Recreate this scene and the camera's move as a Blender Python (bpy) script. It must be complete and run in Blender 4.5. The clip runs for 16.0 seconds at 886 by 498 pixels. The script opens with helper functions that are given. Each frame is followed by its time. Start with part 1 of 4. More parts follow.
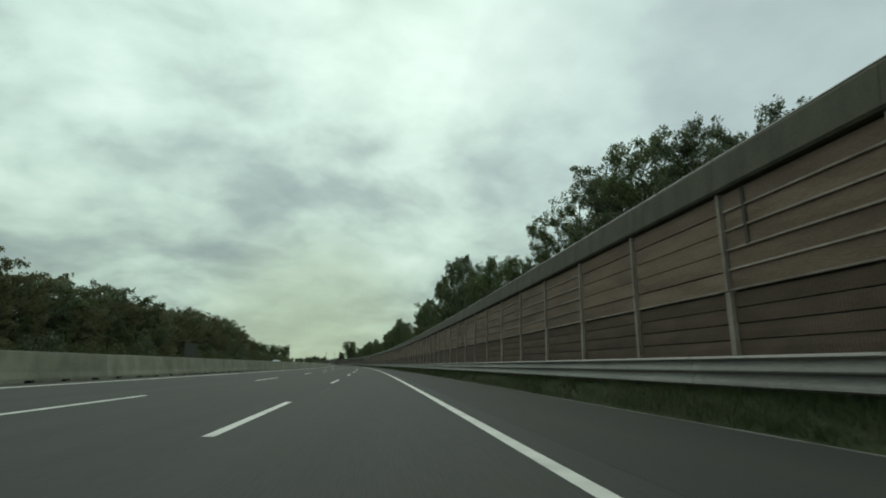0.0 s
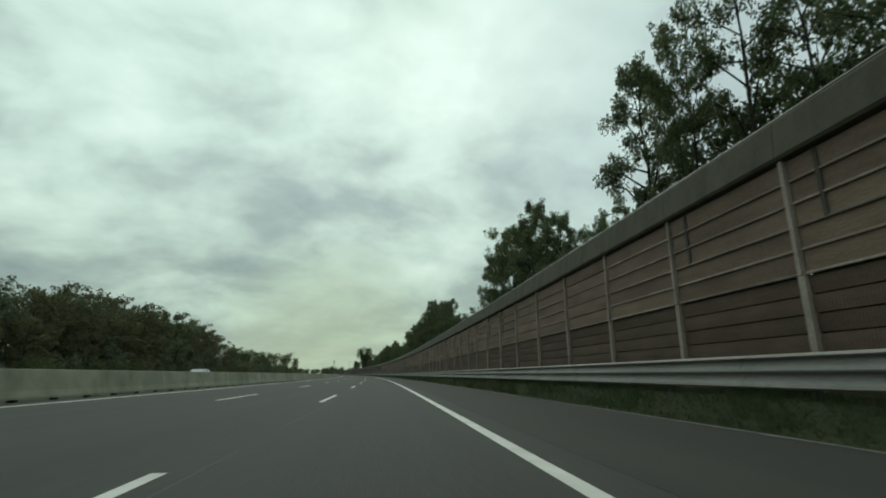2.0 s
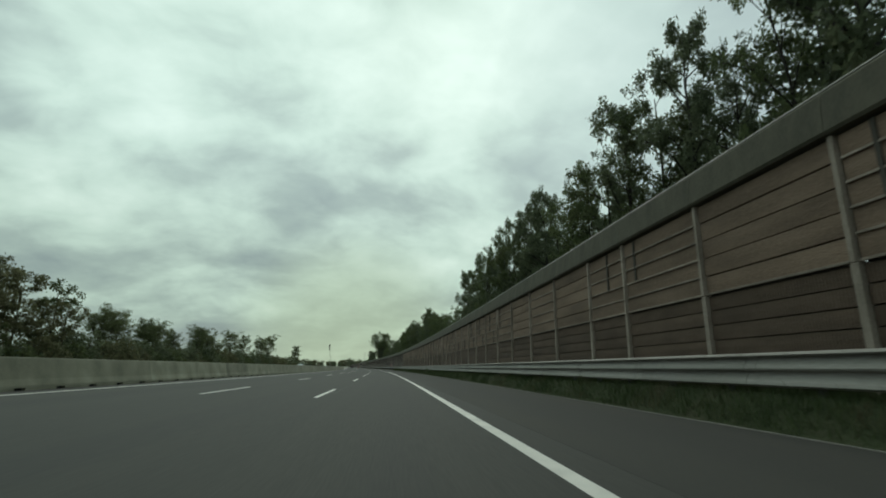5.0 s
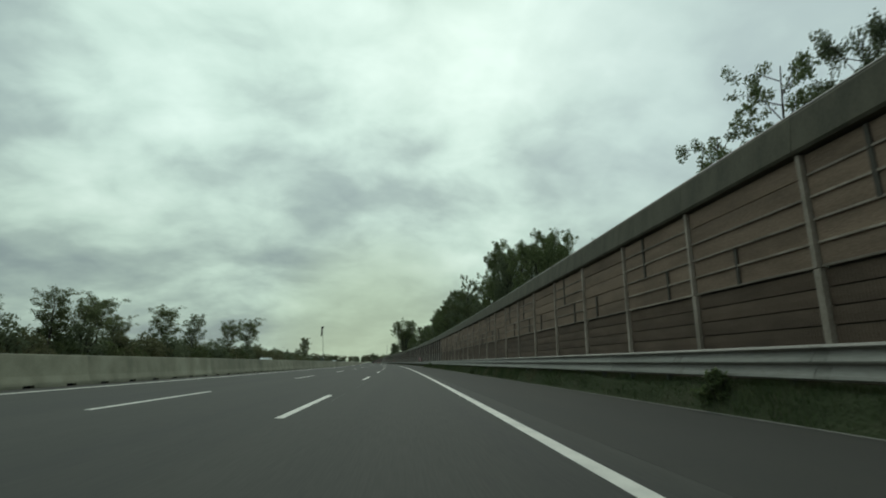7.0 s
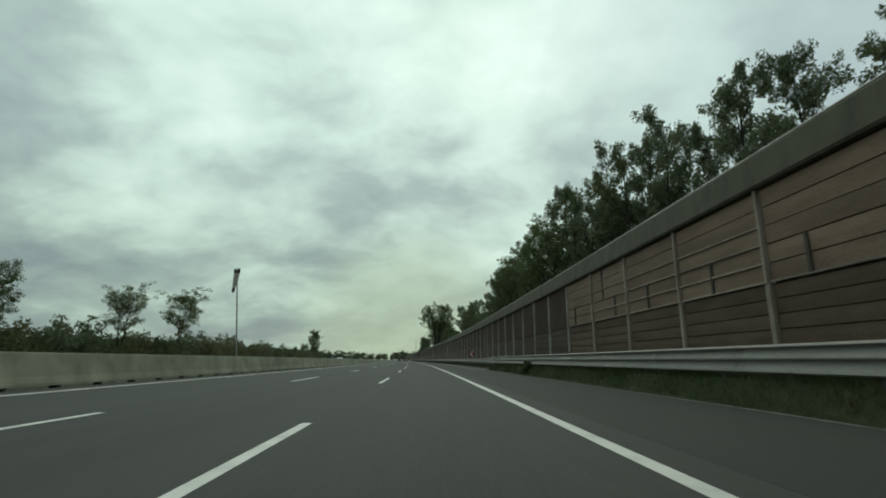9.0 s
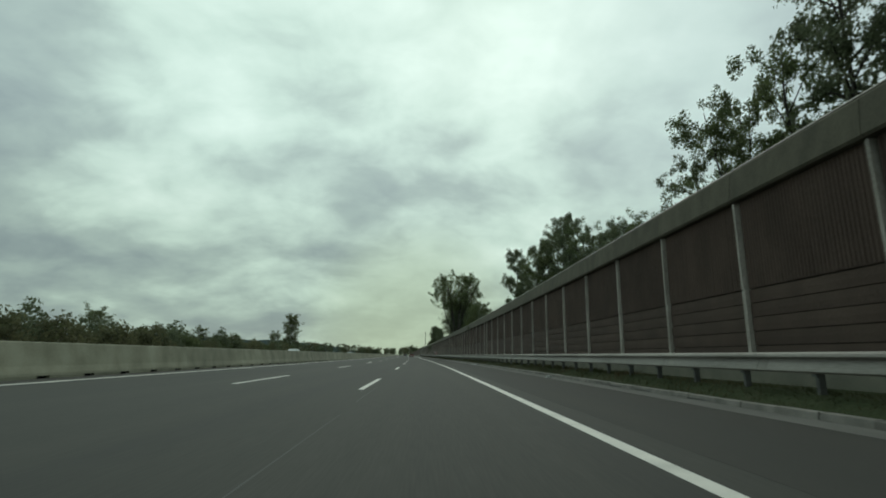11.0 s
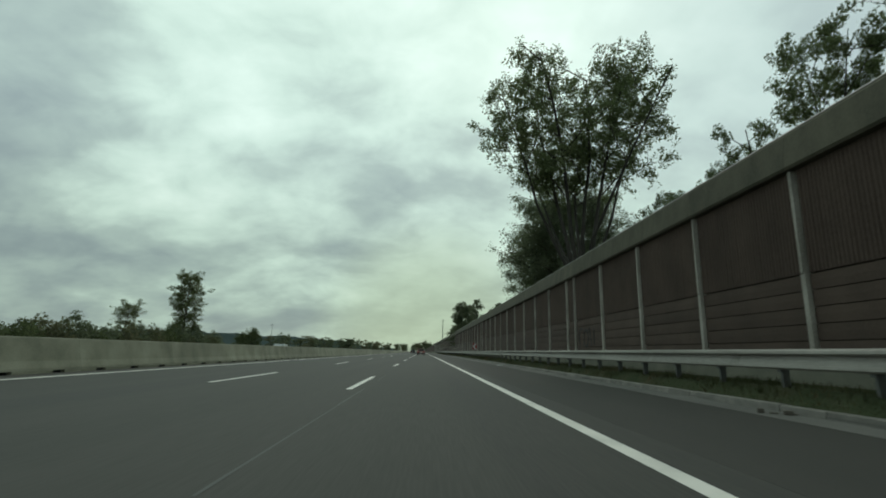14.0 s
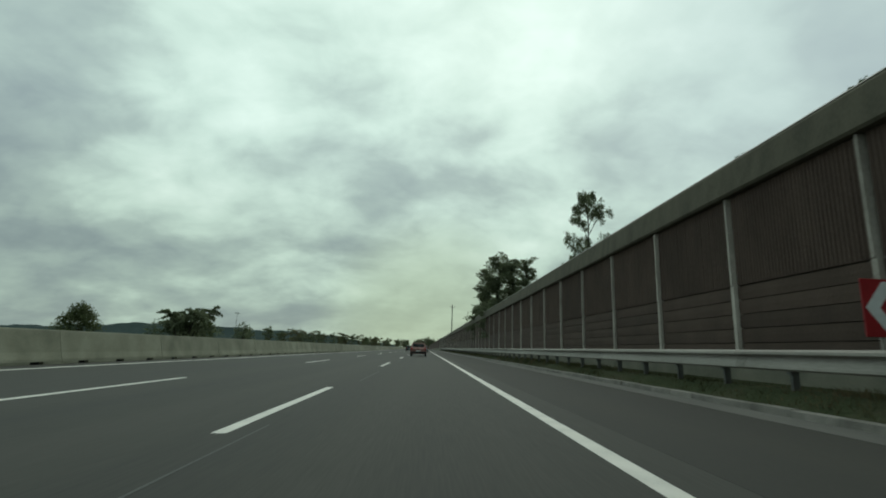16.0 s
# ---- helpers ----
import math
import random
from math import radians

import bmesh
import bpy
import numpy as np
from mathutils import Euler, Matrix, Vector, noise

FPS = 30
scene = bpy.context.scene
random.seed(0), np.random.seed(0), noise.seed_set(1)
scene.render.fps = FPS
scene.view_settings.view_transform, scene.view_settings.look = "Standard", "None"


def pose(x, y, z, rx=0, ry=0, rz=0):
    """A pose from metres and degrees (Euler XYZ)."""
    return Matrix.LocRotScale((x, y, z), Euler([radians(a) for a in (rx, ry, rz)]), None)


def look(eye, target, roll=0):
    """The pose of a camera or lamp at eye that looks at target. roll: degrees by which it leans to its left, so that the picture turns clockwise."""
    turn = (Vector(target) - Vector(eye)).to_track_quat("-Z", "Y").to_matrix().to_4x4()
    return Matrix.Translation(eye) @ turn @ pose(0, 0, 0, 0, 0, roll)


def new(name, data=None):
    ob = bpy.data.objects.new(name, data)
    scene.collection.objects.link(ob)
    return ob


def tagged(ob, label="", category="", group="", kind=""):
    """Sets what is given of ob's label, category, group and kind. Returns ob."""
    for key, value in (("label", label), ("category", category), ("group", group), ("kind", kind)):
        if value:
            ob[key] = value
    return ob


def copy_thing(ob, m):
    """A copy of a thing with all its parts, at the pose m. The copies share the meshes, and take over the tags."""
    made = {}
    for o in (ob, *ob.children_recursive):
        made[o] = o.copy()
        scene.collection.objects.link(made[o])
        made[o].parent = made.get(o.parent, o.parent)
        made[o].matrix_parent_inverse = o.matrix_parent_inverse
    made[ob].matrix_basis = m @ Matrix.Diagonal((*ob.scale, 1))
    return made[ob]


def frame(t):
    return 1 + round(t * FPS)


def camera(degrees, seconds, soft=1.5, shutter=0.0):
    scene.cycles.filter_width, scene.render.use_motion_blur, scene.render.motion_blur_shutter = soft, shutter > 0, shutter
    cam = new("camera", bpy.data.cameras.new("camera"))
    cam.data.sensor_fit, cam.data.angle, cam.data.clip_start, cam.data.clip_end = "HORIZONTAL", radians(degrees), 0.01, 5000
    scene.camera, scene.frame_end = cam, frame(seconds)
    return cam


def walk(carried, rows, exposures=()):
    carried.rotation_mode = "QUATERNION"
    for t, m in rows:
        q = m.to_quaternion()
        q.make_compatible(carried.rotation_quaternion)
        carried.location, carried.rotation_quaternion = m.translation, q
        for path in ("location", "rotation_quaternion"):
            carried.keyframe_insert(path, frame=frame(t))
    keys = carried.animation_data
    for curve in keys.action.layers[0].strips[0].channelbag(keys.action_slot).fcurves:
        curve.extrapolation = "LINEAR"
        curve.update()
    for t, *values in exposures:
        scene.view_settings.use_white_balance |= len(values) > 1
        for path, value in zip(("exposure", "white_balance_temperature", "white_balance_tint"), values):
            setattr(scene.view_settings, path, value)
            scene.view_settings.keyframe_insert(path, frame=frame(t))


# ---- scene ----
# ---- the plan's bend: the road turns left in a wide curve and straightens at the far end ----
RADIUS, CURVE_END, STRAIGHT = 3000.0, 390.0, 475.0
STATION = np.arange(-200.0, 4701.0)
_past = np.clip(STATION - CURVE_END, 0, STRAIGHT - CURVE_END)
HEADING = (np.minimum(STATION, CURVE_END) + _past - _past ** 2 / (2 * (STRAIGHT - CURVE_END))) / RADIUS
_mid = (HEADING[1:] + HEADING[:-1]) / 2
LINE_X = np.concatenate([[0], np.cumsum(-np.sin(_mid))])
LINE_Y = np.concatenate([[0], np.cumsum(np.cos(_mid))])
LINE_X, LINE_Y = LINE_X - LINE_X[200], LINE_Y - LINE_Y[200]


def laid(y):
    """The pose of the road's edge line at the station y, y metres along it."""
    return pose(float(np.interp(y, STATION, LINE_X)), float(np.interp(y, STATION, LINE_Y)), 0, 0, 0, math.degrees(np.interp(y, STATION, HEADING)))


def bent(m):
    """A pose in the straight plan, laid along the curve."""
    y = m.translation.y
    return laid(y) @ pose(0, -y, 0) @ m


cam = camera(85.37, 16.0, soft=1.9, shutter=0.05)
# seconds, x, y, z, yaw, pitch, roll: down the right-hand lane of a motorway
PATH = [
    (0.0, -1.773, 0.41, 0.907, -7.94, 13.82, -1.57),
    (0.5, -1.718, 15.53, 0.907, -7.50, 14.19, -0.33),
    (1.0, -1.702, 30.87, 0.907, -7.25, 14.53, -0.24),
    (1.5, -1.687, 46.22, 0.907, -7.11, 14.82, -0.41),
    (2.0, -1.682, 61.62, 0.907, -6.89, 14.68, -0.20),
    (2.5, -1.674, 76.98, 0.907, -6.73, 14.59, -0.42),
    (3.0, -1.677, 92.41, 0.907, -6.67, 14.61, -0.44),
    (3.5, -1.699, 107.65, 0.907, -6.66, 14.41, -0.57),
    (4.0, -1.673, 122.98, 0.907, -6.63, 14.21, -0.73),
    (6.5, -1.710, 199.36, 0.907, -5.34, 13.55, -0.87),
    (7.0, -1.764, 214.55, 0.907, -4.75, 13.36, -0.61),
    (7.5, -1.843, 229.81, 0.907, -4.25, 13.28, 0.10),
    (8.0, -1.954, 244.90, 0.907, -3.66, 12.99, 0.19),
    (8.5, -2.015, 260.10, 0.907, -2.92, 13.18, -0.21),
    (9.0, -2.075, 275.34, 0.907, -2.38, 13.04, -0.43),
    (11.5, -2.190, 351.24, 0.907, -2.47, 12.46, -1.51),
    (12.0, -2.209, 366.64, 0.907, -2.48, 12.40, -1.86),
    (12.5, -2.156, 381.92, 0.907, -2.30, 12.29, -1.80),
    (13.0, -2.133, 396.76, 0.907, -2.34, 12.21, -1.28),
    (13.5, -2.046, 412.15, 0.907, -2.39, 12.16, -1.14),
    (14.0, -2.020, 427.27, 0.907, -2.26, 12.09, -1.38),
    (14.5, -1.942, 442.68, 0.907, -2.12, 11.88, -1.77),
    (15.0, -1.893, 457.47, 0.907, -1.83, 11.74, -1.98),
    (15.5, -1.788, 472.87, 0.907, -1.91, 11.74, -2.18),
    (16.0, -1.730, 487.87, 0.907, -2.11, 11.74, -2.08),
]
walk(cam, [(t, bent(pose(x, y, z, 90 + pitch, roll, yaw + 0.2 * max(0, min(1, (470 - y) / 80))))) for t, x, y, z, yaw, pitch, roll in PATH],
     exposures=[(0.0, 0.0), (11.5, 0.0), (13.0, 0.02), (14.0, 0.07), (14.5, 0.12), (15.0, 0.1), (15.5, 0.04), (16.0, 0.02)])

# ---- light ----
world = bpy.data.worlds.new("overcast_sky")
scene.world = world
world.use_nodes = True
wn, wl = world.node_tree.nodes, world.node_tree.links
wn.clear()


def wnode(kind, **values):
    n = wn.new(kind)
    for key, value in values.items():
        n.inputs[key].default_value = value
    return n


def wmath(op, a, b=None, c=None):
    n = wn.new("ShaderNodeMath")
    n.operation = op
    for i, v in enumerate((a, b, c)):
        if v is None:
            continue
        if isinstance(v, (int, float)):
            n.inputs[i].default_value = v
        else:
            wl.new(v, n.inputs[i])
    return n.outputs[0]


def wmix(fac, a, b):
    n = wn.new("ShaderNodeMix")
    n.data_type = "RGBA"
    for sock, v in ((n.inputs[0], fac), (n.inputs[6], a), (n.inputs[7], b)):
        if isinstance(v, (int, float, tuple)):
            sock.default_value = v
        else:
            wl.new(v, sock)
    return n.outputs[2]


coord = wn.new("ShaderNodeTexCoord")
turned = wn.new("ShaderNodeVectorRotate")
turned.rotation_type = "Z_AXIS"
turned.inputs["Angle"].default_value = radians(-7)
wl.new(coord.outputs["Generated"], turned.inputs["Vector"])
axes = wn.new("ShaderNodeSeparateXYZ")
wl.new(turned.outputs[0], axes.inputs[0])
up = wmath("MAXIMUM", axes.outputs[2], 0.0)
flat = wmath("ADD", up, 0.42)
plane = wn.new("ShaderNodeCombineXYZ")
wl.new(wmath("DIVIDE", axes.outputs[0], flat), plane.inputs[0])
wl.new(wmath("DIVIDE", axes.outputs[1], flat), plane.inputs[1])
big = wnode("ShaderNodeTexNoise", Scale=2.6, Detail=4.5, Roughness=0.52, Distortion=0.25)
small = wnode("ShaderNodeTexNoise", Scale=8.0, Detail=5.0, Roughness=0.55, Distortion=0.3)
shift = wnode("ShaderNodeMapping")
shift.inputs["Location"].default_value = (3.4, 1.3, 0.0)
shift.inputs["Scale"].default_value = (0.85, 1.0, 1.0)
wl.new(plane.outputs[0], shift.inputs[0])
for n in (big, small):
    wl.new(shift.outputs[0], n.inputs["Vector"])
cloud = wmath("ADD", wmath("MULTIPLY", big.outputs[0], 0.74), wmath("MULTIPLY", small.outputs[0], 0.26))


def toward(x, y, z, near, far):
    """1 in the direction (x, y, z), falling to 0 where the cosine is `far`."""
    d = Vector((x, y, z)).normalized()
    dot = wmath("ADD", wmath("ADD", wmath("MULTIPLY", axes.outputs[0], d.x), wmath("MULTIPLY", axes.outputs[1], d.y)),
                wmath("MULTIPLY", axes.outputs[2], d.z))
    n = wn.new("ShaderNodeMapRange")
    n.interpolation_type = "SMOOTHSTEP"
    n.inputs[1].default_value, n.inputs[2].default_value = far, near
    wl.new(dot, n.inputs[0])
    return n.outputs[0]


bright = toward(-0.04, 1.0, 0.95, 1.0, 0.62)
low = toward(0.0, 1.0, 0.02, 1.0, 0.962)
cloud = wmath("ADD", cloud, wmath("MULTIPLY", bright, 0.21))
ramp = wn.new("ShaderNodeValToRGB")
wl.new(cloud, ramp.inputs[0])
stops = ramp.color_ramp.elements
stops[0].position, stops[0].color = 0.34, (0.28, 0.365, 0.385, 1)
stops[1].position, stops[1].color = 0.86, (0.94, 1.16, 1.05, 1)
for at, col in ((0.45, (0.35, 0.455, 0.455, 1)), (0.56, (0.475, 0.62, 0.575, 1)), (0.68, (0.69, 0.90, 0.80, 1))):
    stops.new(at).color = col
lower = wn.new("ShaderNodeMapRange")
lower.interpolation_type = "SMOOTHSTEP"
for i, v in ((1, 0.12), (2, 0.48), (3, 0.80), (4, 1.0)):
    lower.inputs[i].default_value = v
wl.new(axes.outputs[2], lower.inputs[0])
sky_col = wmix(wmath("MULTIPLY", low, 0.55), ramp.outputs[0], (0.54, 0.68, 0.47, 1))
side = toward(1.0, 0.62, 0.5, 1.0, 0.72)
sky_col = wmix(wmath("MULTIPLY", side, 0.6), sky_col, (0.56, 0.69, 0.69, 1))
haze = wn.new("ShaderNodeMapRange")
haze.interpolation_type = "SMOOTHSTEP"
for i, v in ((1, 0.42), (2, 0.04), (3, 0.0), (4, 1.0)):
    haze.inputs[i].default_value = v
wl.new(axes.outputs[2], haze.inputs[0])
warm = wn.new("ShaderNodeMix")
warm.data_type, warm.blend_type = "RGBA", "MULTIPLY"
wl.new(haze.outputs[0], warm.inputs[0])
wl.new(sky_col, warm.inputs[6])
warm.inputs[7].default_value = (1.0, 1.01, 0.945, 1)
sky_col = warm.outputs[2]
nishita = wn.new("ShaderNodeTexSky")
nishita.sky_type, nishita.sun_disc = "NISHITA", False
nishita.sun_elevation, nishita.sun_rotation = radians(38), radians(2)
clear = wnode("ShaderNodeBackground", Strength=0.05)
wl.new(nishita.outputs[0], clear.inputs[0])
cover = wnode("ShaderNodeBackground")
wl.new(wmath("MULTIPLY", lower.outputs[0], 0.95), cover.inputs[1])
wl.new(sky_col, cover.inputs[0])
both = wn.new("ShaderNodeMixShader")
both.inputs[0].default_value = 0.93
wl.new(clear.outputs[0], both.inputs[1])
wl.new(cover.outputs[0], both.inputs[2])
wl.new(both.outputs[0], wn.new("ShaderNodeOutputWorld").inputs[0])

sun_data = bpy.data.lights.new("sun", "SUN")
sun_data.energy, sun_data.angle, sun_data.color = 0.5, radians(25), (1.0, 0.97, 0.9)
sun = new("sun", sun_data)
sun.matrix_world = look((0, 0, 60), (0.5, -40, 22))


# ---- materials ----
def material(name, colours, rough=0.8, metal=0.0, scale=3.0, grain=60.0, bump=0.3, depth=0.01, stretch=(1, 1, 1), vary=0.0, island=0.0,
             where="Object", through_light=0.0, spec=0.5, flute=0.0):
    """A surface with a coarse and a fine noise between two colours, its relief, and a random shade per object or per island."""
    m = bpy.data.materials.new(name)
    m.use_nodes = True
    nt = m.node_tree
    b = nt.nodes["Principled BSDF"]
    b.inputs["Metallic"].default_value = metal
    b.inputs["Specular IOR Level"].default_value = spec
    if where == "Plan":
        plan = nt.nodes.new("ShaderNodeAttribute")
        plan.attribute_name = "plan"
        src = plan.outputs["Vector"]
    elif where == "World":
        src = nt.nodes.new("ShaderNodeNewGeometry").outputs["Position"]
    else:
        src = nt.nodes.new("ShaderNodeTexCoord").outputs["Object"]
    mp = nt.nodes.new("ShaderNodeMapping")
    mp.inputs["Scale"].default_value = stretch
    nt.links.new(src, mp.inputs[0])
    coarse, fine = nt.nodes.new("ShaderNodeTexNoise"), nt.nodes.new("ShaderNodeTexNoise")
    coarse.inputs["Scale"].default_value, coarse.inputs["Detail"].default_value = scale, 5
    fine.inputs["Scale"].default_value, fine.inputs["Detail"].default_value = grain, 4
    if vary:
        info = nt.nodes.new("ShaderNodeObjectInfo")
        off = nt.nodes.new("ShaderNodeVectorMath")
        off.operation = "ADD"
        mul = nt.nodes.new("ShaderNodeMath")
        mul.operation, mul.inputs[1].default_value = "MULTIPLY", 40.0
        nt.links.new(info.outputs["Random"], mul.inputs[0])
        nt.links.new(mp.outputs[0], off.inputs[0])
        nt.links.new(mul.outputs[0], off.inputs[1])
        vec = off.outputs[0]
    else:
        vec = mp.outputs[0]
    for n in (coarse, fine):
        nt.links.new(vec, n.inputs["Vector"])
    mix = nt.nodes.new("ShaderNodeMath")
    mix.operation, mix.inputs[1].default_value = "MULTIPLY_ADD", 0.65
    scaled = nt.nodes.new("ShaderNodeMath")
    scaled.operation, scaled.inputs[1].default_value = "MULTIPLY", 0.35
    nt.links.new(fine.outputs[0], scaled.inputs[0])
    nt.links.new(coarse.outputs[0], mix.inputs[0])
    nt.links.new(scaled.outputs[0], mix.inputs[2])
    r = nt.nodes.new("ShaderNodeValToRGB")
    r.color_ramp.elements[0].position, r.color_ramp.elements[1].position = 0.36, 0.64
    r.color_ramp.elements[0].color, r.color_ramp.elements[1].color = (*colours[0], 1), (*colours[-1], 1)
    if len(colours) == 3:
        r.color_ramp.elements.new(0.5).color = (*colours[1], 1)
    nt.links.new(mix.outputs[0], r.inputs[0])
    col = r.outputs[0]
    if vary or island:
        hsv = nt.nodes.new("ShaderNodeHueSaturation")
        rng = nt.nodes.new("ShaderNodeMapRange")
        amount = vary or island
        rng.inputs[3].default_value, rng.inputs[4].default_value = 1 - amount, 1 + amount
        if vary:
            nt.links.new(info.outputs["Random"], rng.inputs[0])
        else:
            nt.links.new(nt.nodes.new("ShaderNodeNewGeometry").outputs["Random Per Island"], rng.inputs[0])
        nt.links.new(rng.outputs[0], hsv.inputs["Value"])
        nt.links.new(col, hsv.inputs["Color"])
        col = hsv.outputs[0]
    nt.links.new(col, b.inputs["Base Color"])
    rr = nt.nodes.new("ShaderNodeMapRange")
    rr.inputs[3].default_value, rr.inputs[4].default_value = max(0.02, rough - 0.08), min(1, rough + 0.08)
    nt.links.new(coarse.outputs[0], rr.inputs[0])
    nt.links.new(rr.outputs[0], b.inputs["Roughness"])
    if bump:
        bp = nt.nodes.new("ShaderNodeBump")
        bp.inputs["Strength"].default_value, bp.inputs["Distance"].default_value = bump, depth
        height = fine.outputs[0]
        if flute:
            wave = nt.nodes.new("ShaderNodeTexWave")
            wave.bands_direction = "Y"
            wave.inputs["Scale"].default_value, wave.inputs["Distortion"].default_value = flute, 0.6
            nt.links.new(src, wave.inputs["Vector"])
            cut = nt.nodes.new("ShaderNodeMath")
            cut.operation = "MULTIPLY"
            nt.links.new(wave.outputs[1], cut.inputs[0])
            nt.links.new(coarse.outputs[0], cut.inputs[1])
            both = nt.nodes.new("ShaderNodeMath")
            both.operation, both.inputs[1].default_value = "MULTIPLY_ADD", 1.3
            nt.links.new(cut.outputs[0], both.inputs[0])
            nt.links.new(fine.outputs[0], both.inputs[2])
            height = both.outputs[0]
        nt.links.new(height, bp.inputs["Height"])
        nt.links.new(bp.outputs[0], b.inputs["Normal"])
    if through_light:
        tr = nt.nodes.new("ShaderNodeBsdfTranslucent")
        nt.links.new(col, tr.inputs[0])
        ms = nt.nodes.new("ShaderNodeMixShader")
        ms.inputs[0].default_value = through_light
        nt.links.new(b.outputs[0], ms.inputs[1])
        nt.links.new(tr.outputs[0], ms.inputs[2])
        nt.links.new(ms.outputs[0], nt.nodes["Material Output"].inputs[0])
    return m


ASPHALT = material("asphalt", [(0.038, 0.037, 0.034), (0.051, 0.050, 0.043), (0.065, 0.062, 0.055)], 0.82, scale=0.75, grain=45, bump=0.15,
                   stretch=(1, 0.035, 1), where="Plan", spec=0.3)
SHOULDER = material("shoulder_asphalt", [(0.035, 0.035, 0.030), (0.044, 0.042, 0.037), (0.056, 0.053, 0.044)], 0.85, scale=0.6, grain=55, bump=0.3,
                    stretch=(1, 0.14, 1), where="Plan", spec=0.3)
SEAM = material("bitumen_seam", [(0.047, 0.050, 0.046), (0.070, 0.073, 0.067)], 0.7, scale=1.2, grain=30, bump=0.2, where="Plan")
PAINT = material("road_paint", [(0.540, 0.520, 0.475), (0.691, 0.660, 0.601), (0.778, 0.740, 0.679)], 0.6, scale=1.6, grain=70, bump=0.3, where="Plan")
CONCRETE = material("barrier_concrete", [(0.178, 0.179, 0.126), (0.254, 0.252, 0.182), (0.324, 0.320, 0.239)], 0.9, scale=1.1, grain=35, bump=0.3,
                    stretch=(1, 0.9, 0.8), vary=0.13)
PLINTH = material("plinth_concrete", [(0.172, 0.169, 0.133), (0.266, 0.255, 0.201)], 0.9, scale=1.2, grain=35, bump=0.3, where="Plan")
KERB = material("kerb_concrete", [(0.130, 0.120, 0.106), (0.200, 0.186, 0.166), (0.272, 0.252, 0.228)], 0.9, scale=2.0, grain=50, bump=0.4, vary=0.12)
GUTTER = material("gutter_concrete", [(0.095, 0.092, 0.083), (0.141, 0.135, 0.122)], 0.9, scale=1.0, grain=45, bump=0.3, stretch=(1, 0.4, 1), where="Plan")
# near-black, stands in for the shade inside the barrier's drain openings
SLOT_SHADE = material("slot_shade", [(0.012, 0.012, 0.011), (0.03, 0.03, 0.028)], 0.95, scale=4, grain=40, bump=0.2)
PLANK = material("wood_concrete_plank", [(0.168, 0.114, 0.080), (0.229, 0.156, 0.111), (0.291, 0.203, 0.147)], 0.92, scale=1.4, grain=26, bump=0.6,
                 depth=0.02, stretch=(1, 0.35, 1.4), vary=0.14)
COURSE = material("brown_absorber", [(0.097, 0.065, 0.046), (0.129, 0.087, 0.062), (0.163, 0.110, 0.079)], 0.95, scale=1.6, grain=30, bump=0.6,
                  depth=0.02, stretch=(1, 0.5, 1.5), vary=0.12, flute=4.5)
RIBBED = material("dark_ribbed_absorber", [(0.066, 0.043, 0.033), (0.082, 0.055, 0.043), (0.100, 0.069, 0.054)], 0.95, scale=1.1, grain=28, bump=0.6,
                  depth=0.02, stretch=(1, 1, 0.5), vary=0.12)
CAP = material("cap_metal", [(0.061, 0.056, 0.036), (0.089, 0.081, 0.055), (0.115, 0.104, 0.072)], 0.85, scale=1.6, grain=24, bump=0.35,
               stretch=(1, 1.2, 0.45), vary=0.06)
CAP_EDGE = material("cap_edge", [(0.204, 0.200, 0.170), (0.289, 0.277, 0.236)], 0.6, scale=1.5, grain=25, bump=0.2, vary=0.06)
POST = material("wall_post_concrete", [(0.247, 0.202, 0.163), (0.365, 0.299, 0.245), (0.480, 0.399, 0.333)], 0.85, scale=2.2, grain=35, bump=0.35,
                stretch=(1, 1, 0.4), vary=0.12)
POST_PALE = material("pale_post_concrete", [(0.267, 0.242, 0.209), (0.394, 0.359, 0.314), (0.518, 0.479, 0.426)], 0.85, scale=2.2, grain=35, bump=0.35,
                stretch=(1, 1, 0.4), vary=0.12)
BATTEN = material("dark_batten", [(0.068, 0.058, 0.048), (0.112, 0.096, 0.078)], 0.9, scale=2, grain=30, bump=0.4)
RAIL_EDGE = material("plank_rail", [(0.209, 0.167, 0.132), (0.288, 0.232, 0.188), (0.400, 0.326, 0.271)], 0.85, scale=1.6, grain=25, bump=0.3, vary=0.3)
GALV = material("galvanised_steel", [(0.200, 0.185, 0.162), (0.270, 0.250, 0.223), (0.335, 0.310, 0.279)], 0.6, metal=0.1, scale=0.9, grain=18, bump=0.15,
                stretch=(1, 0.3, 2), vary=0.07)
GALV_DARK = material("weathered_steel", [(0.095, 0.097, 0.092), (0.162, 0.165, 0.157)], 0.6, metal=0.3, scale=3, grain=30, bump=0.2)
GRASS_GROUND = material("grass_ground", [(0.035, 0.044, 0.021), (0.051, 0.062, 0.032), (0.070, 0.068, 0.042)], 1.0, scale=0.8, grain=14, bump=0.8,
                        depth=0.05, where="World", spec=0.1)
BLADE = material("grass_blade", [(0.052, 0.073, 0.030), (0.082, 0.108, 0.047), (0.132, 0.125, 0.075)], 0.8, scale=0.5, grain=3, bump=0, island=0.22,
                 where="World", through_light=0.25, spec=0.2)
BLADE_DRY = material("dry_grass_blade", [(0.048, 0.055, 0.024), (0.080, 0.081, 0.039), (0.139, 0.108, 0.063)], 0.85, scale=0.5, grain=3, bump=0, island=0.35,
                     where="World", through_light=0.25, spec=0.2)
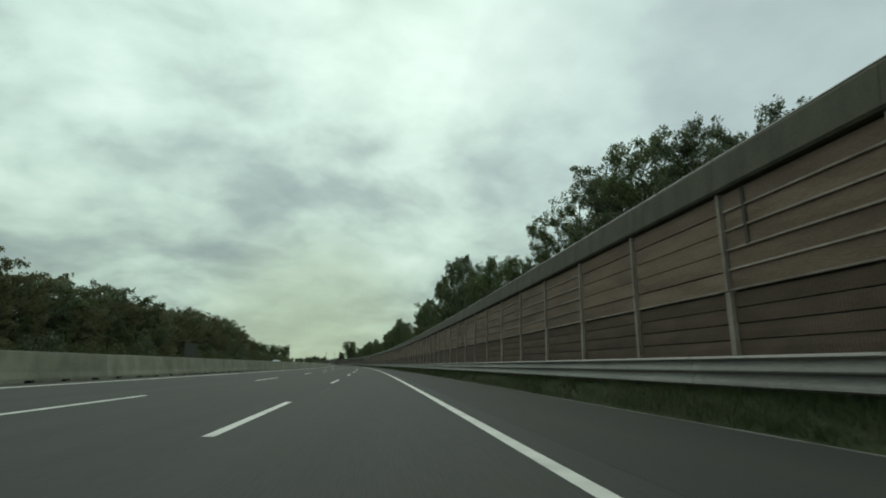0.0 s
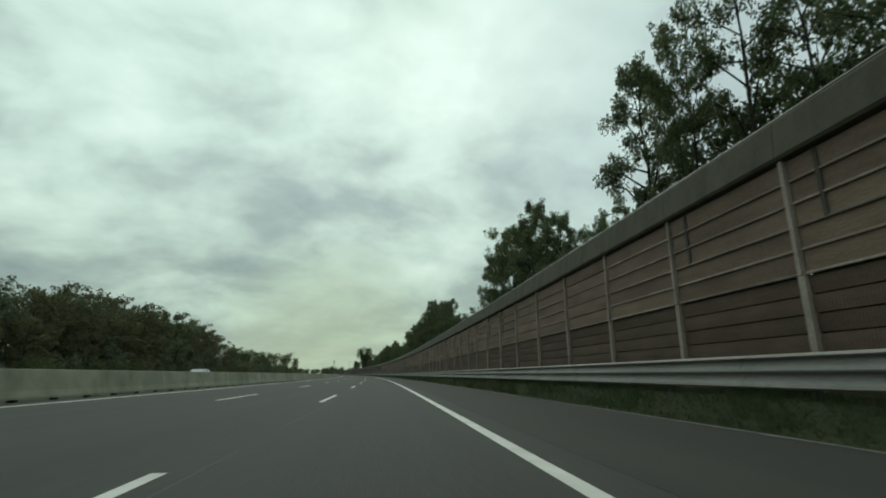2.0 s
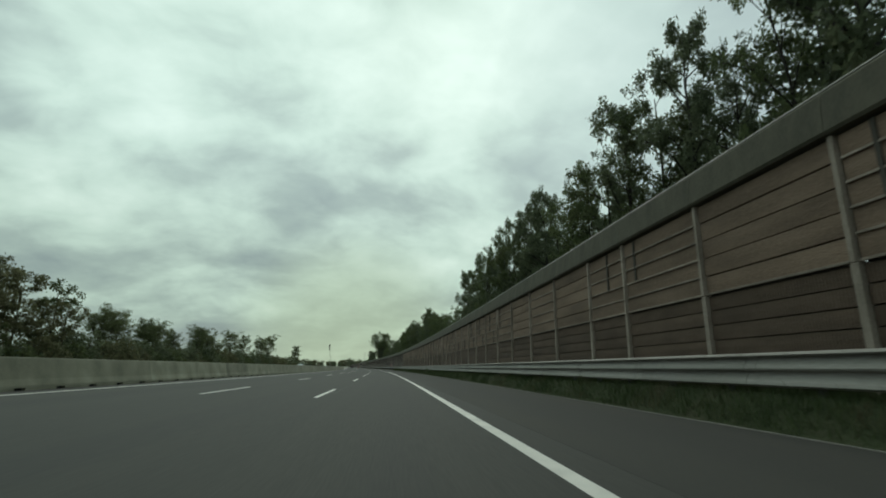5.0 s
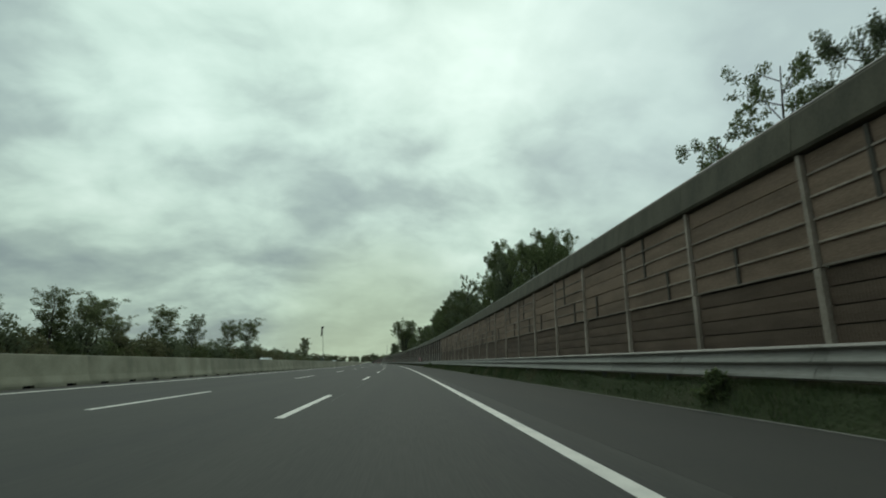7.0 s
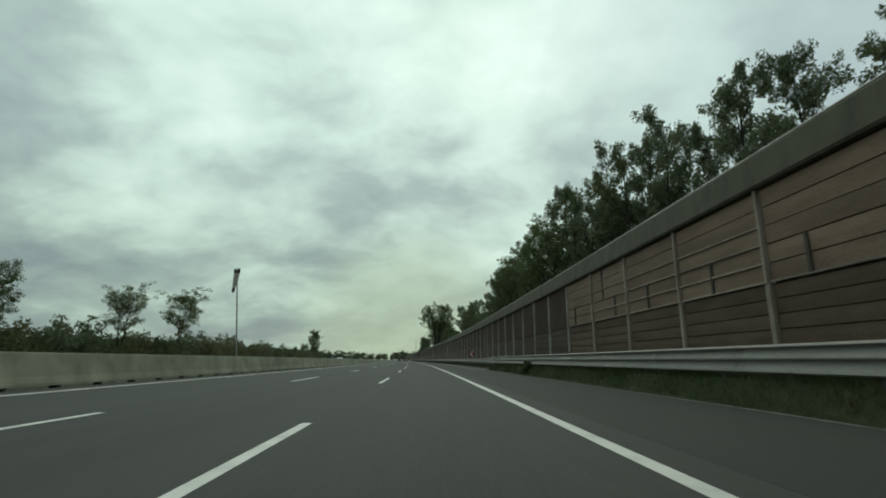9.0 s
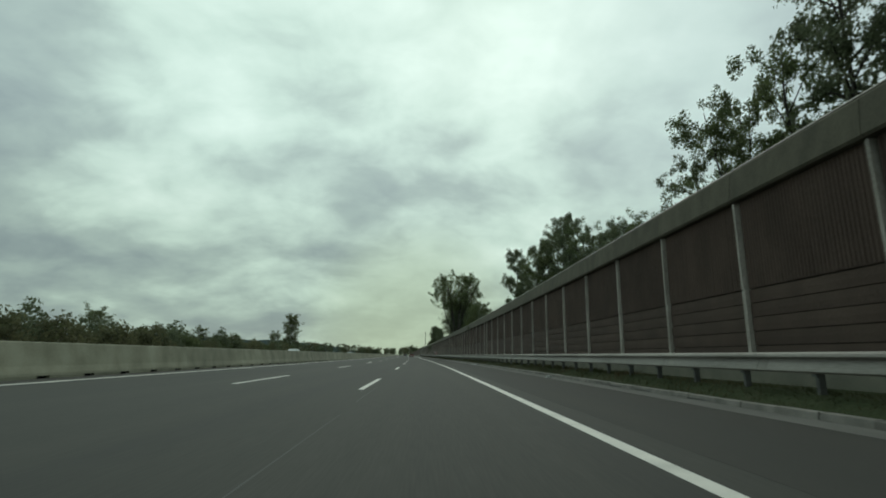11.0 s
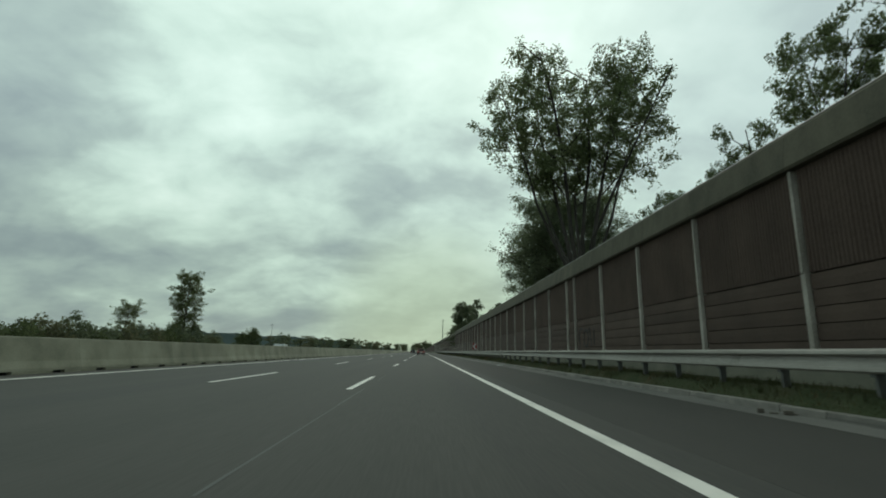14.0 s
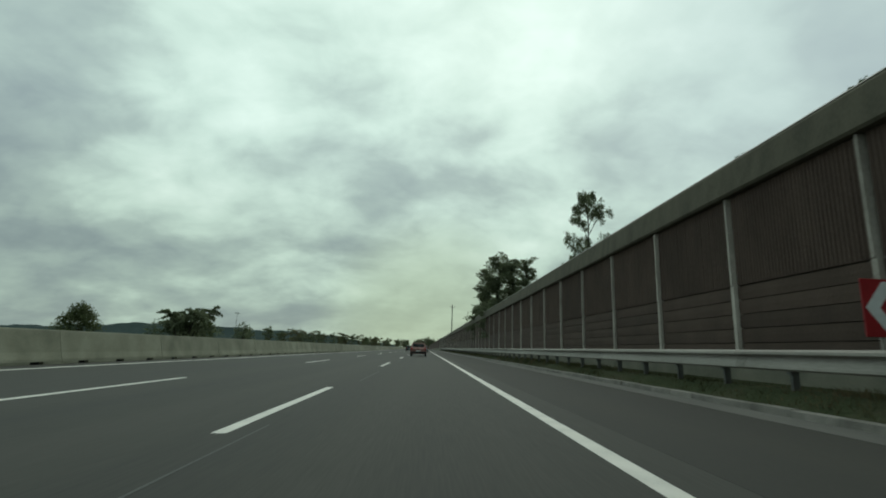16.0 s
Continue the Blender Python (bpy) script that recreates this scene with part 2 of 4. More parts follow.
BARK = material("bark", [(0.030, 0.026, 0.021), (0.060, 0.052, 0.043)], 0.95, scale=3, grain=25, bump=0.8, depth=0.03, stretch=(1, 1, 0.3))


def leaf_material(name, a, b, c, light=0.55):
    return material(name, [a, b, c], 0.62, scale=0.45, grain=4, bump=0, island=0.24, through_light=light, spec=0.25)


LEAF_DARK = leaf_material("dark_leaf", (0.114, 0.137, 0.081), (0.145, 0.172, 0.100), (0.185, 0.207, 0.120))
LEAF_GREEN = leaf_material("green_leaf", (0.103, 0.132, 0.061), (0.131, 0.164, 0.073), (0.169, 0.193, 0.092))
LEAF_OLIVE = leaf_material("olive_leaf", (0.075, 0.096, 0.042), (0.100, 0.124, 0.054), (0.138, 0.150, 0.070))
LEAF_PALE = leaf_material("pale_leaf", (0.110, 0.132, 0.062), (0.138, 0.162, 0.076), (0.172, 0.186, 0.094))
LEAF_WOOD = leaf_material("woodland_leaf", (0.113, 0.119, 0.063), (0.143, 0.145, 0.076), (0.176, 0.168, 0.092))


# ---- mesh helpers ----
def mesh_object(name, verts, faces, mat, parent=None, label="", smooth=False):
    me = bpy.data.meshes.new(name)
    me.from_pydata(verts, [], faces)
    me.materials.append(mat)
    if smooth:
        me.polygons.foreach_set("use_smooth", [True] * len(me.polygons))
    me.update()
    ob = new(name, me)
    ob.parent = parent
    return tagged(ob, label) if label else ob


def part(name, bm, mat, parent, label="", smooth=False):
    me = bpy.data.meshes.new(name)
    bmesh.ops.recalc_face_normals(bm, faces=bm.faces[:])
    bm.to_mesh(me)
    bm.free()
    me.materials.append(mat)
    if smooth:
        me.polygons.foreach_set("use_smooth", [True] * len(me.polygons))
    ob = new(name, me)
    ob.parent = parent
    return tagged(ob, label) if label else ob


def thing(name, label, category, group="", at=None):
    ob = new(name)
    ob.empty_display_size = 0.3
    if at is not None:
        ob.matrix_basis = at
    return tagged(ob, label, category, group)


def add_box(bm, x0, x1, y0, y1, z0, z1, bevel=0.0):
    made = bmesh.ops.create_cube(bm, size=1.0)["verts"]
    for v in made:
        v.co = ((x0 + x1) / 2 + v.co.x * (x1 - x0), (y0 + y1) / 2 + v.co.y * (y1 - y0), (z0 + z1) / 2 + v.co.z * (z1 - z0))
    if bevel:
        edges = list({e for v in made for e in v.link_edges})
        bmesh.ops.bevel(bm, geom=edges, offset=bevel, segments=1, affect="EDGES")


def add_prism(bm, profile, y0, y1):
    """Extrudes a closed (x, z) profile along y."""
    a = [bm.verts.new((x, y0, z)) for x, z in profile]
    b = [bm.verts.new((x, y1, z)) for x, z in profile]
    n = len(profile)
    for i in range(n):
        bm.faces.new((a[i], a[(i + 1) % n], b[(i + 1) % n], b[i]))
    bm.faces.new(a[::-1])
    bm.faces.new(b)


def add_tube(bm, points, radii, sides=6):
    """A tapered tube through the points."""
    rings = []
    for i, (p, r) in enumerate(zip(points, radii)):
        p = Vector(p)
        along = (Vector(points[min(i + 1, len(points) - 1)]) - Vector(points[max(i - 1, 0)])).normalized()
        side = along.cross(Vector((0.3, 0.9, 0.2))).normalized()
        other = along.cross(side)
        rings.append([bm.verts.new(p + r * (math.cos(a) * side + math.sin(a) * other)) for a in np.linspace(0, 2 * math.pi, sides, endpoint=False)])
    for a, b in zip(rings, rings[1:]):
        for i in range(sides):
            bm.faces.new((a[i], a[(i + 1) % sides], b[(i + 1) % sides], b[i]))
    bm.faces.new(rings[0][::-1])
    bm.faces.new(rings[-1])


def box_bm(*args, **kw):
    bm = bmesh.new()
    add_box(bm, *args, **kw)
    return bm


def prism_bm(profile, y0, y1):
    bm = bmesh.new()
    add_prism(bm, profile, y0, y1)
    return bm


# ---- the plan: x across (0 is the right-hand edge line), y along the road ----
LANE = 3.75
LEFT_LINE = -12.07
BARRIER_X = -13.25
CHANGE = 322.0            # here the guard rail, verge and kerb change
BROWN_END = 299.2         # here the noise barrier turns from brown planks to dark ribs
WALL_X = 6.1
ROAD_START, ROAD_END = -40.0, 1500.0

# ---- ground and road ----
ground = tagged(mesh_object("ground", [(-4000, -1500, -0.06), (4000, -1500, -0.06), (4000, 4500, -0.06), (-4000, 4500, -0.06)], [(0, 1, 2, 3)], GRASS_GROUND),
                "dull green grassland beside the motorway", "ground", kind="structure")


def slab(name, x0, x1, y0, y1, top, mat, label, category, thick=0.3):
    bm = bmesh.new()
    add_box(bm, x0, x1, y0, y1, top - thick, top)
    return tagged(part(name, bm, mat, None), label, category, kind="structure")


slab("road", -13.6, 0.62, ROAD_START, ROAD_END, 0.0, ASPHALT, "dark grey asphalt carriageway with three lanes", "road")
slab("hard_shoulder", 0.625, 4.45, ROAD_START, CHANGE, 0.0, SHOULDER, "grey asphalt hard shoulder beside the verge", "road")
slab("hard_shoulder", 0.625, 3.60, CHANGE, ROAD_END, 0.0, SHOULDER, "grey asphalt hard shoulder beside the kerb", "road")
slab("road", -34.0, -19.0, ROAD_START, ROAD_END, 0.0, ASPHALT, "asphalt carriageway for the opposite direction", "road")


def marking(name, x, width, y0, y1, label, group=""):
    return tagged(mesh_object(name, [(x - width / 2, y0, 0.004), (x + width / 2, y0, 0.004), (x + width / 2, y1, 0.004), (x - width / 2, y1, 0.004)],
                              [(0, 1, 2, 3)], PAINT), label, "road marking", group, "structure")


marking("edge_line", 0.0, 0.20, ROAD_START, ROAD_END, "solid white edge line beside the hard shoulder")
marking("edge_line", LEFT_LINE, 0.24, ROAD_START, ROAD_END, "solid white edge line beside the concrete barrier")
for k in range(-3, 75):
    for lane, first in ((1, 7.0), (2, 8.3)):
        marking("lane_dash", -lane * LANE, 0.15, first + 18 * k, first + 18 * k + 5.8, "white painted lane dash on asphalt", "lane dashes")
rng = random.Random(4)
seam_verts, seam_faces = [], []
for k in range(130):
    y = -20 + k * 6 + rng.uniform(-1, 1)
    if rng.random() < (0.1 if 30 < y < 95 else 0.7):
        continue
    x, w, n = -LANE + 0.33 + rng.uniform(-0.03, 0.03), rng.uniform(0.008, 0.02), len(seam_verts)
    length = rng.uniform(2.5, 6.5)
    seam_verts += [(x - w, y, 0.003), (x + w, y, 0.003), (x + w * 0.6, y + length, 0.003), (x - w * 0.6, y + length, 0.003)]
    seam_faces.append((n, n + 1, n + 2, n + 3))
tagged(mesh_object("seam", seam_verts, seam_faces, SEAM), "pale worn seam beside the lane dashes", "road seam", kind="structure")

# ---- right-hand verge, kerb and gutter ----
def strip(name, profile, y0, y1, mat, label, category, step=2.0, wobble=0.0, seed=1):
    """An open (x, z) profile swept along y, with a slightly uneven surface."""
    r = random.Random(seed)
    ys = np.arange(y0, y1 + step, step)
    ys[-1] = y1
    verts, faces, n = [], [], len(profile)
    for y in ys:
        verts += [(x + r.uniform(-wobble, wobble) * 0.6 * (i == 0), y, z + r.uniform(-wobble, wobble) * (0 < i < n - 1)) for i, (x, z) in enumerate(profile)]
    for j in range(len(ys) - 1):
        for i in range(n - 1):
            a = j * n + i
            faces.append((a, a + 1, a + n + 1, a + n))
    return tagged(mesh_object(name, verts, faces, mat), label, category, kind="structure")


VERGE_A = [(4.42, 0.004), (4.52, 0.12), (4.68, 0.38), (4.85, 0.54), (5.4, 0.58), (6.08, 0.62)]
VERGE_B = [(4.54, 0.09), (4.66, 0.20), (4.80, 0.31), (4.95, 0.38), (5.99, 0.43)]
slab("edge_strip", 4.36, 4.455, ROAD_START, CHANGE, 0.012, KERB, "pale dusty edge of the shoulder along the grass", "edge strip", 0.1)
strip("verge", VERGE_A, ROAD_START, CHANGE, GRASS_GROUND,
      "raised grass verge under the guard rail", "verge", wobble=0.05)
strip("verge", VERGE_B, CHANGE, 1000, GRASS_GROUND,
      "narrow grass verge behind the kerb", "verge", wobble=0.03, seed=2)
slab("gutter", 3.605, 4.345, CHANGE, 1000, 0.006, GUTTER, "pale concrete gutter strip beside the shoulder", "gutter")
slab("plinth", 5.98, 6.25, CHANGE, 1000, 0.95, PLINTH, "pale concrete plinth under the noise barrier", "plinth", 1.2)
slab("plinth", 6.02, 6.25, ROAD_START, CHANGE, 0.60, PLINTH, "grey concrete plinth under the noise barrier", "plinth", 1.0)

# ---- noise barrier: bays of planks or ribs between posts, under a leaning cap ----
def plank_profile(z0, z1, out):
    return [(WALL_X - out, z0 + 0.008), (WALL_X - out - 0.008, (z0 + z1) / 2), (WALL_X - out, z1 - 0.008), (WALL_X + 0.06, z1 - 0.004), (WALL_X + 0.06, z0 + 0.004)]


CAP_PROFILE = [(5.94, 5.06), (5.90, 5.12), (5.99, 5.86), (6.03, 5.93), (6.10, 5.965), (6.30, 5.965), (6.36, 5.90), (6.36, 5.06)]


def make_bay(width, dark, seed):
    r = random.Random(seed)
    if dark:
        bay = thing("noise_barrier_panel", "dark brown ribbed noise barrier panel with horizontal courses below", "noise barrier", "noise barrier panels")
    else:
        bay = thing("noise_barrier_panel", "brown plank noise barrier panel with darker courses below", "noise barrier", "noise barrier panels")
    y0, y1 = 0.09, width - 0.09
    # backing
    part("backing", box_bm(WALL_X + 0.065, WALL_X + 0.16, y0, y1, 0.45, 5.05), BATTEN, bay)
    # lower courses
    step = (2.72 - 0.62) / 6
    for i in range(6):
        z = 0.62 + i * step
        part("course", prism_bm(plank_profile(z, z + step - (0.006 if dark else 0.013), -0.01 + r.uniform(-0.008, 0.008) * (0.5 if dark else 1)), y0, y1), COURSE if not dark else RIBBED, bay)
    if dark:
        n = int((y1 - y0) / 0.10)
        w = (y1 - y0) / n
        line = []
        for i in range(n):
            a, out = y0 + i * w, WALL_X - 0.004 - r.uniform(0.0, 0.012)
            line += [(WALL_X + 0.012, a + 0.008), (out, a + 0.026), (out, a + w - 0.026), (WALL_X + 0.012, a + w - 0.008)]
        line += [(WALL_X + 0.062, y1), (WALL_X + 0.062, y0)]
        bm = bmesh.new()
        rows = [[bm.verts.new((px, py, z)) for px, py in line] for z in (2.74, 5.04)]
        for i in range(len(line)):
            k = (i + 1) % len(line)
            bm.faces.new((rows[0][i], rows[0][k], rows[1][k], rows[1][i]))
        part("ribbed_board", bm, RIBBED, bay)
    else:
        step = (5.03 - 2.76) / 5
        rails = [] if seed in (3, 13) else sorted(r.sample(range(5), r.choice((3, 4, 5))))
        for i in range(5):
            z = 2.76 + i * step
            part("plank", prism_bm(plank_profile(z, z + step - 0.014, 0.015 + r.uniform(-0.012, 0.014)), y0, y1), PLANK, bay)
            if i in rails or i == 0:
                part("rail", box_bm(WALL_X - 0.065, WALL_X - 0.02, y0, y1, z - 0.022, z + 0.028, bevel=0.008), RAIL_EDGE, bay, "pale horizontal rail")
        for _ in range(r.choice((0, 0, 1)) if seed < 5 else r.choice((1, 2, 2))):
            y, hi = r.uniform(y0 + 0.5, y1 - 0.5), r.choice((2, 3, 5))
            lo = r.choice((0, 2)) if hi > 2 else 0
            part("batten", box_bm(WALL_X - 0.07, WALL_X - 0.02, y - 0.045, y + 0.045, 2.76 + lo * step, 2.76 + hi * step - 0.03, bevel=0.01), BATTEN, bay,
                 "dark upright batten")
    # post, cap
    half = 0.035 if dark else 0.046
    post = bmesh.new()
    add_prism(post, [(WALL_X - 0.10, 2.74), (WALL_X + 0.1, 2.74), (WALL_X + 0.1, 5.04), (WALL_X - 0.10, 5.04)], -half, half)
    add_prism(post, [(WALL_X - 0.08, 0.3), (WALL_X + 0.1, 0.3), (WALL_X + 0.1, 2.738), (WALL_X - 0.06, 2.738), (WALL_X - 0.08, 2.70)], -half - 0.027, half + 0.027)
    part("post", post, POST_PALE if dark else POST, bay, "pale concrete post")
    cap = part("cap", prism_bm(CAP_PROFILE, 0.0015, width - 0.0015), CAP, bay, "grey-green leaning cap")
    part("cap_edge", prism_bm([(6.015, 5.935), (6.06, 5.985), (6.30, 5.985), (6.30, 5.967), (6.10, 5.967), (6.034, 5.934)], 0.006, width - 0.006), CAP_EDGE, cap)
    return bay


POST_STEP = 3.96
brown = [make_bay(POST_STEP, False, s) for s in (1, 2, 3, 5, 8, 13)]
ribbed = [make_bay(POST_STEP, True, s) for s in (21, 22)]
used = set()


def place_bay(kinds, y, r):
    b = r.choice(kinds)
    if b not in used:
        used.add(b)
        b.matrix_basis = pose(0, y, 0)
    else:
        copy_thing(b, pose(0, y, 0))


r = random.Random(7)
y = 2.29 - 8 * POST_STEP
# where a run of full bays stops, and the length of the short bay that closes it
runs = [(168.0, 2.83), (331.0, 2.25), (395.45, 2.08), (452.97, 1.40), (493.97, 1.85), (760.0, 0)]
for stop, short in runs:
    while y < stop - 0.5:
        place_bay(ribbed if y > BROWN_END - 1 else brown[3:] if y > 186 else brown if r.random() < 0.25 else brown[:3], y, r)
        y += POST_STEP
    if short:
        b = make_bay(short, y > BROWN_END - 1, int(y))
        b.matrix_basis = pose(0, y, 0)
        y += short
far = bmesh.new()
add_box(far, WALL_X - 0.02, WALL_X + 0.15, y, 1500, 0.0, 5.06)
add_prism(far, CAP_PROFILE, y, 1500)
tagged(part("noise_barrier", far, RIBBED, None), "dark noise barrier running on into the distance", "noise barrier", kind="structure")

# ---- guard rails ----
WAVES = {}


def make_rail(double):
    n = "galvanised steel guard rail over the grass verge" if double else "galvanised steel guard rail on short posts"
    g = thing("guard_rail", n, "guard rail", "guard rails")
    x = 4.86
    if double:
        wave = [(x + 0.03, 0.690), (x - 0.045, 0.700), (x - 0.075, 0.725), (x - 0.06, 0.775), (x + 0.025, 0.905), (x + 0.03, 0.935), (x - 0.07, 0.970), (x - 0.08, 0.995),
                (x - 0.06, 1.04), (x + 0.02, 1.155), (x + 0.025, 1.180), (x - 0.075, 1.200), (x - 0.09, 1.215), (x - 0.07, 1.245), (x - 0.03, 1.262), (x + 0.06, 1.262)]
        back = [(px + 0.035, pz) for px, pz in wave[::-1]]
        part("beam", prism_bm(wave + [(x + 0.06, 1.23)] + back[1:], 0.0, 3.994), GALV, g, smooth=False)
        low, top = 0.0, 1.20
    else:
        wave = [(x + 0.02, 0.735), (x - 0.05, 0.745), (x - 0.075, 0.77), (x - 0.065, 0.81), (x - 0.03, 0.90), (x + 0.01, 0.965), (x + 0.02, 0.99), (x - 0.06, 1.012),
                (x - 0.085, 1.03), (x - 0.075, 1.075), (x - 0.04, 1.11), (x + 0.03, 1.118)]
        back = [(px + 0.035, pz) for px, pz in wave[::-1]]
        part("beam", prism_bm(wave + [(x + 0.06, 1.09)] + back[1:], 0.0, 3.994), GALV, g)
        low, top = 0.0, 1.0
    for yy in (0.6, 2.6):
        bm = bmesh.new()
        add_prism(bm, [(x + 0.075, low), (x + 0.20, low), (x + 0.20, top), (x + 0.075, top)], yy, yy + 0.012)
        add_box(bm, x + 0.075, x + 0.087, yy, yy + 0.07, low, top)
        add_box(bm, x + 0.188, x + 0.2, yy, yy + 0.07, low, top)
        add_box(bm, x + 0.03, x + 0.075, yy - 0.02, yy + 0.09, top - 0.32, top - 0.02)
        part("rail_post", bm, GALV_DARK, g, "dark weathered steel post")
    WAVES[double] = wave
    plate = [(px - 0.006, pz) for px, pz in wave[2:-2]]
    part("splice_plate", prism_bm(plate + [(px + 0.02, pz) for px, pz in plate[::-1]], 3.72, 3.98), GALV, g)
    return g


TAPER = 8.0
for double, a, b in ((True, -24.0, CHANGE), (False, CHANGE + TAPER, 700.0)):
    base = make_rail(double)
    n = int((b - a) / 4)
    start = b - 4 * n if double else a
    base.matrix_basis = pose(0, start, 0)
    for k in range(1, n):
        copy_thing(base, pose(0, start + 4 * k, 0))


def even(profile, n=24):
    """The profile as n points at even steps along its length."""
    p = np.array(profile)
    s = np.concatenate([[0], np.cumsum(np.hypot(*np.diff(p, axis=0).T))])
    return [(np.interp(q, s, p[:, 0]), np.interp(q, s, p[:, 1])) for q in np.linspace(0, s[-1], n)]


taper = thing("guard_rail", "galvanised steel guard rail tapering between two heights", "guard rail", "guard rails", pose(0, CHANGE, 0))
bm = bmesh.new()
rows = []
for f in np.linspace(0, 1, 9):
    ease = f * f * (3 - 2 * f)
    line = [(p[0] + (q[0] - p[0]) * ease, p[1] + (q[1] - p[1]) * ease) for p, q in zip(even(WAVES[True]), even(WAVES[False]))]
    line += [(px + 0.03, pz) for px, pz in line[::-1]]
    rows.append([bm.verts.new((px, f * TAPER, pz)) for px, pz in line])
for p, q in zip(rows, rows[1:]):
    for k in range(len(p)):
        bm.faces.new((p[k], p[(k + 1) % len(p)], q[(k + 1) % len(p)], q[k]))
part("beam", bm, GALV, taper)
for yy in (0.6, 2.6, 4.6, 6.6):
    bm = bmesh.new()
    add_box(bm, 4.935, 5.06, yy, yy + 0.012, 0.0, 1.0)
    add_box(bm, 4.935, 4.947, yy, yy + 0.07, 0.0, 1.0)
    part("rail_post", bm, GALV_DARK, taper, "dark weathered steel post")

# ---- concrete barrier on the left ----
def make_barrier():
    b = thing("concrete_barrier", "weathered grey-green concrete safety barrier element", "barrier", "concrete barrier elements")
    x = BARRIER_X
    body = [(x, 0.085), (x - 0.012, 0.16), (x - 0.085, 0.36), (x - 0.235, 1.02), (x - 0.255, 1.05), (x - 0.415, 1.05), (x - 0.435, 1.02), (x - 0.585, 0.36), (x - 0.658, 0.16),
            (x - 0.67, 0.085)]
    part("body", prism_bm(body, 0.01, 5.99), CONCRETE, b)
    for a, c in ((0.01, 0.75), (1.25, 2.75), (3.25, 4.75), (5.25, 5.99)):
        part("foot", box_bm(x - 0.67, x, a, c, -0.02, 0.085), CONCRETE, b)
    # solid dark block behind the gaps between the feet: their shade as colour
    part("drain_gap", box_bm(x - 0.6, x - 0.12, 0.02, 5.98, -0.02, 0.083), SLOT_SHADE, b, "dark block standing in for the shade in the drain gaps")
    return b


barrier = make_barrier()
barrier.matrix_basis = pose(0, -36, 0)
for k in range(1, 150):
    copy_thing(barrier, pose(0, -36 + 6 * k, 0))
slab("median", -19.0, -13.85, ROAD_START, 1400, 0.02, GRASS_GROUND, "grassy median strip behind the concrete barrier", "median", 0.2)

# ---- trees ----
def leaf_mesh(name, centres, spread, per, size, mat, parent, seed, squash=0.75, label=""):
    """Small pointed leaves in compact clumps round the centres; per and size may differ from clump to clump."""
    g = np.random.default_rng(seed)
    count = np.broadcast_to(np.asarray(per, int), (len(centres),))
    c = np.repeat(np.asarray(centres, float), count, axis=0)
    sp = np.repeat(np.broadcast_to(np.asarray(spread, float), (len(centres),)), count)
    sz = np.repeat(np.broadcast_to(np.asarray(size, float), (len(centres),)), count)
    n = len(c)
    out = g.normal(0, 1, (n, 3))
    out *= (g.random(n) ** 0.45 * 1.75 / np.linalg.norm(out, axis=1))[:, None]
    c = c + out * sp[:, None] * np.array([1, 1, squash])
    a = g.normal(0, 1, (n, 3))
    a /= np.linalg.norm(a, axis=1)[:, None]
    b = np.cross(a, g.normal(0, 1, (n, 3)))
    b /= np.linalg.norm(b, axis=1)[:, None]
    s = (sz * g.uniform(0.65, 1.3, n))[:, None]
    v = np.empty((n, 3, 3))
    v[:, 0] = c - a * s * 0.75 + b * s * 0.52
    v[:, 1] = c - a * s * 0.75 - b * s * 0.52
    v[:, 2] = c + a * s
    me = bpy.data.meshes.new(name)
    me.vertices.add(3 * n)
    me.vertices.foreach_set("co", v.reshape(-1))
    me.loops.add(3 * n)
    me.loops.foreach_set("vertex_index", np.arange(3 * n, dtype=np.int32))
    me.polygons.add(n)
    me.polygons.foreach_set("loop_start", np.arange(0, 3 * n, 3, dtype=np.int32))
    me.materials.append(mat)
    me.update()
    me.validate()
    ob = new(name, me)
    ob.parent = parent
    return tagged(ob, label) if label else ob


OWN_TOP = {}


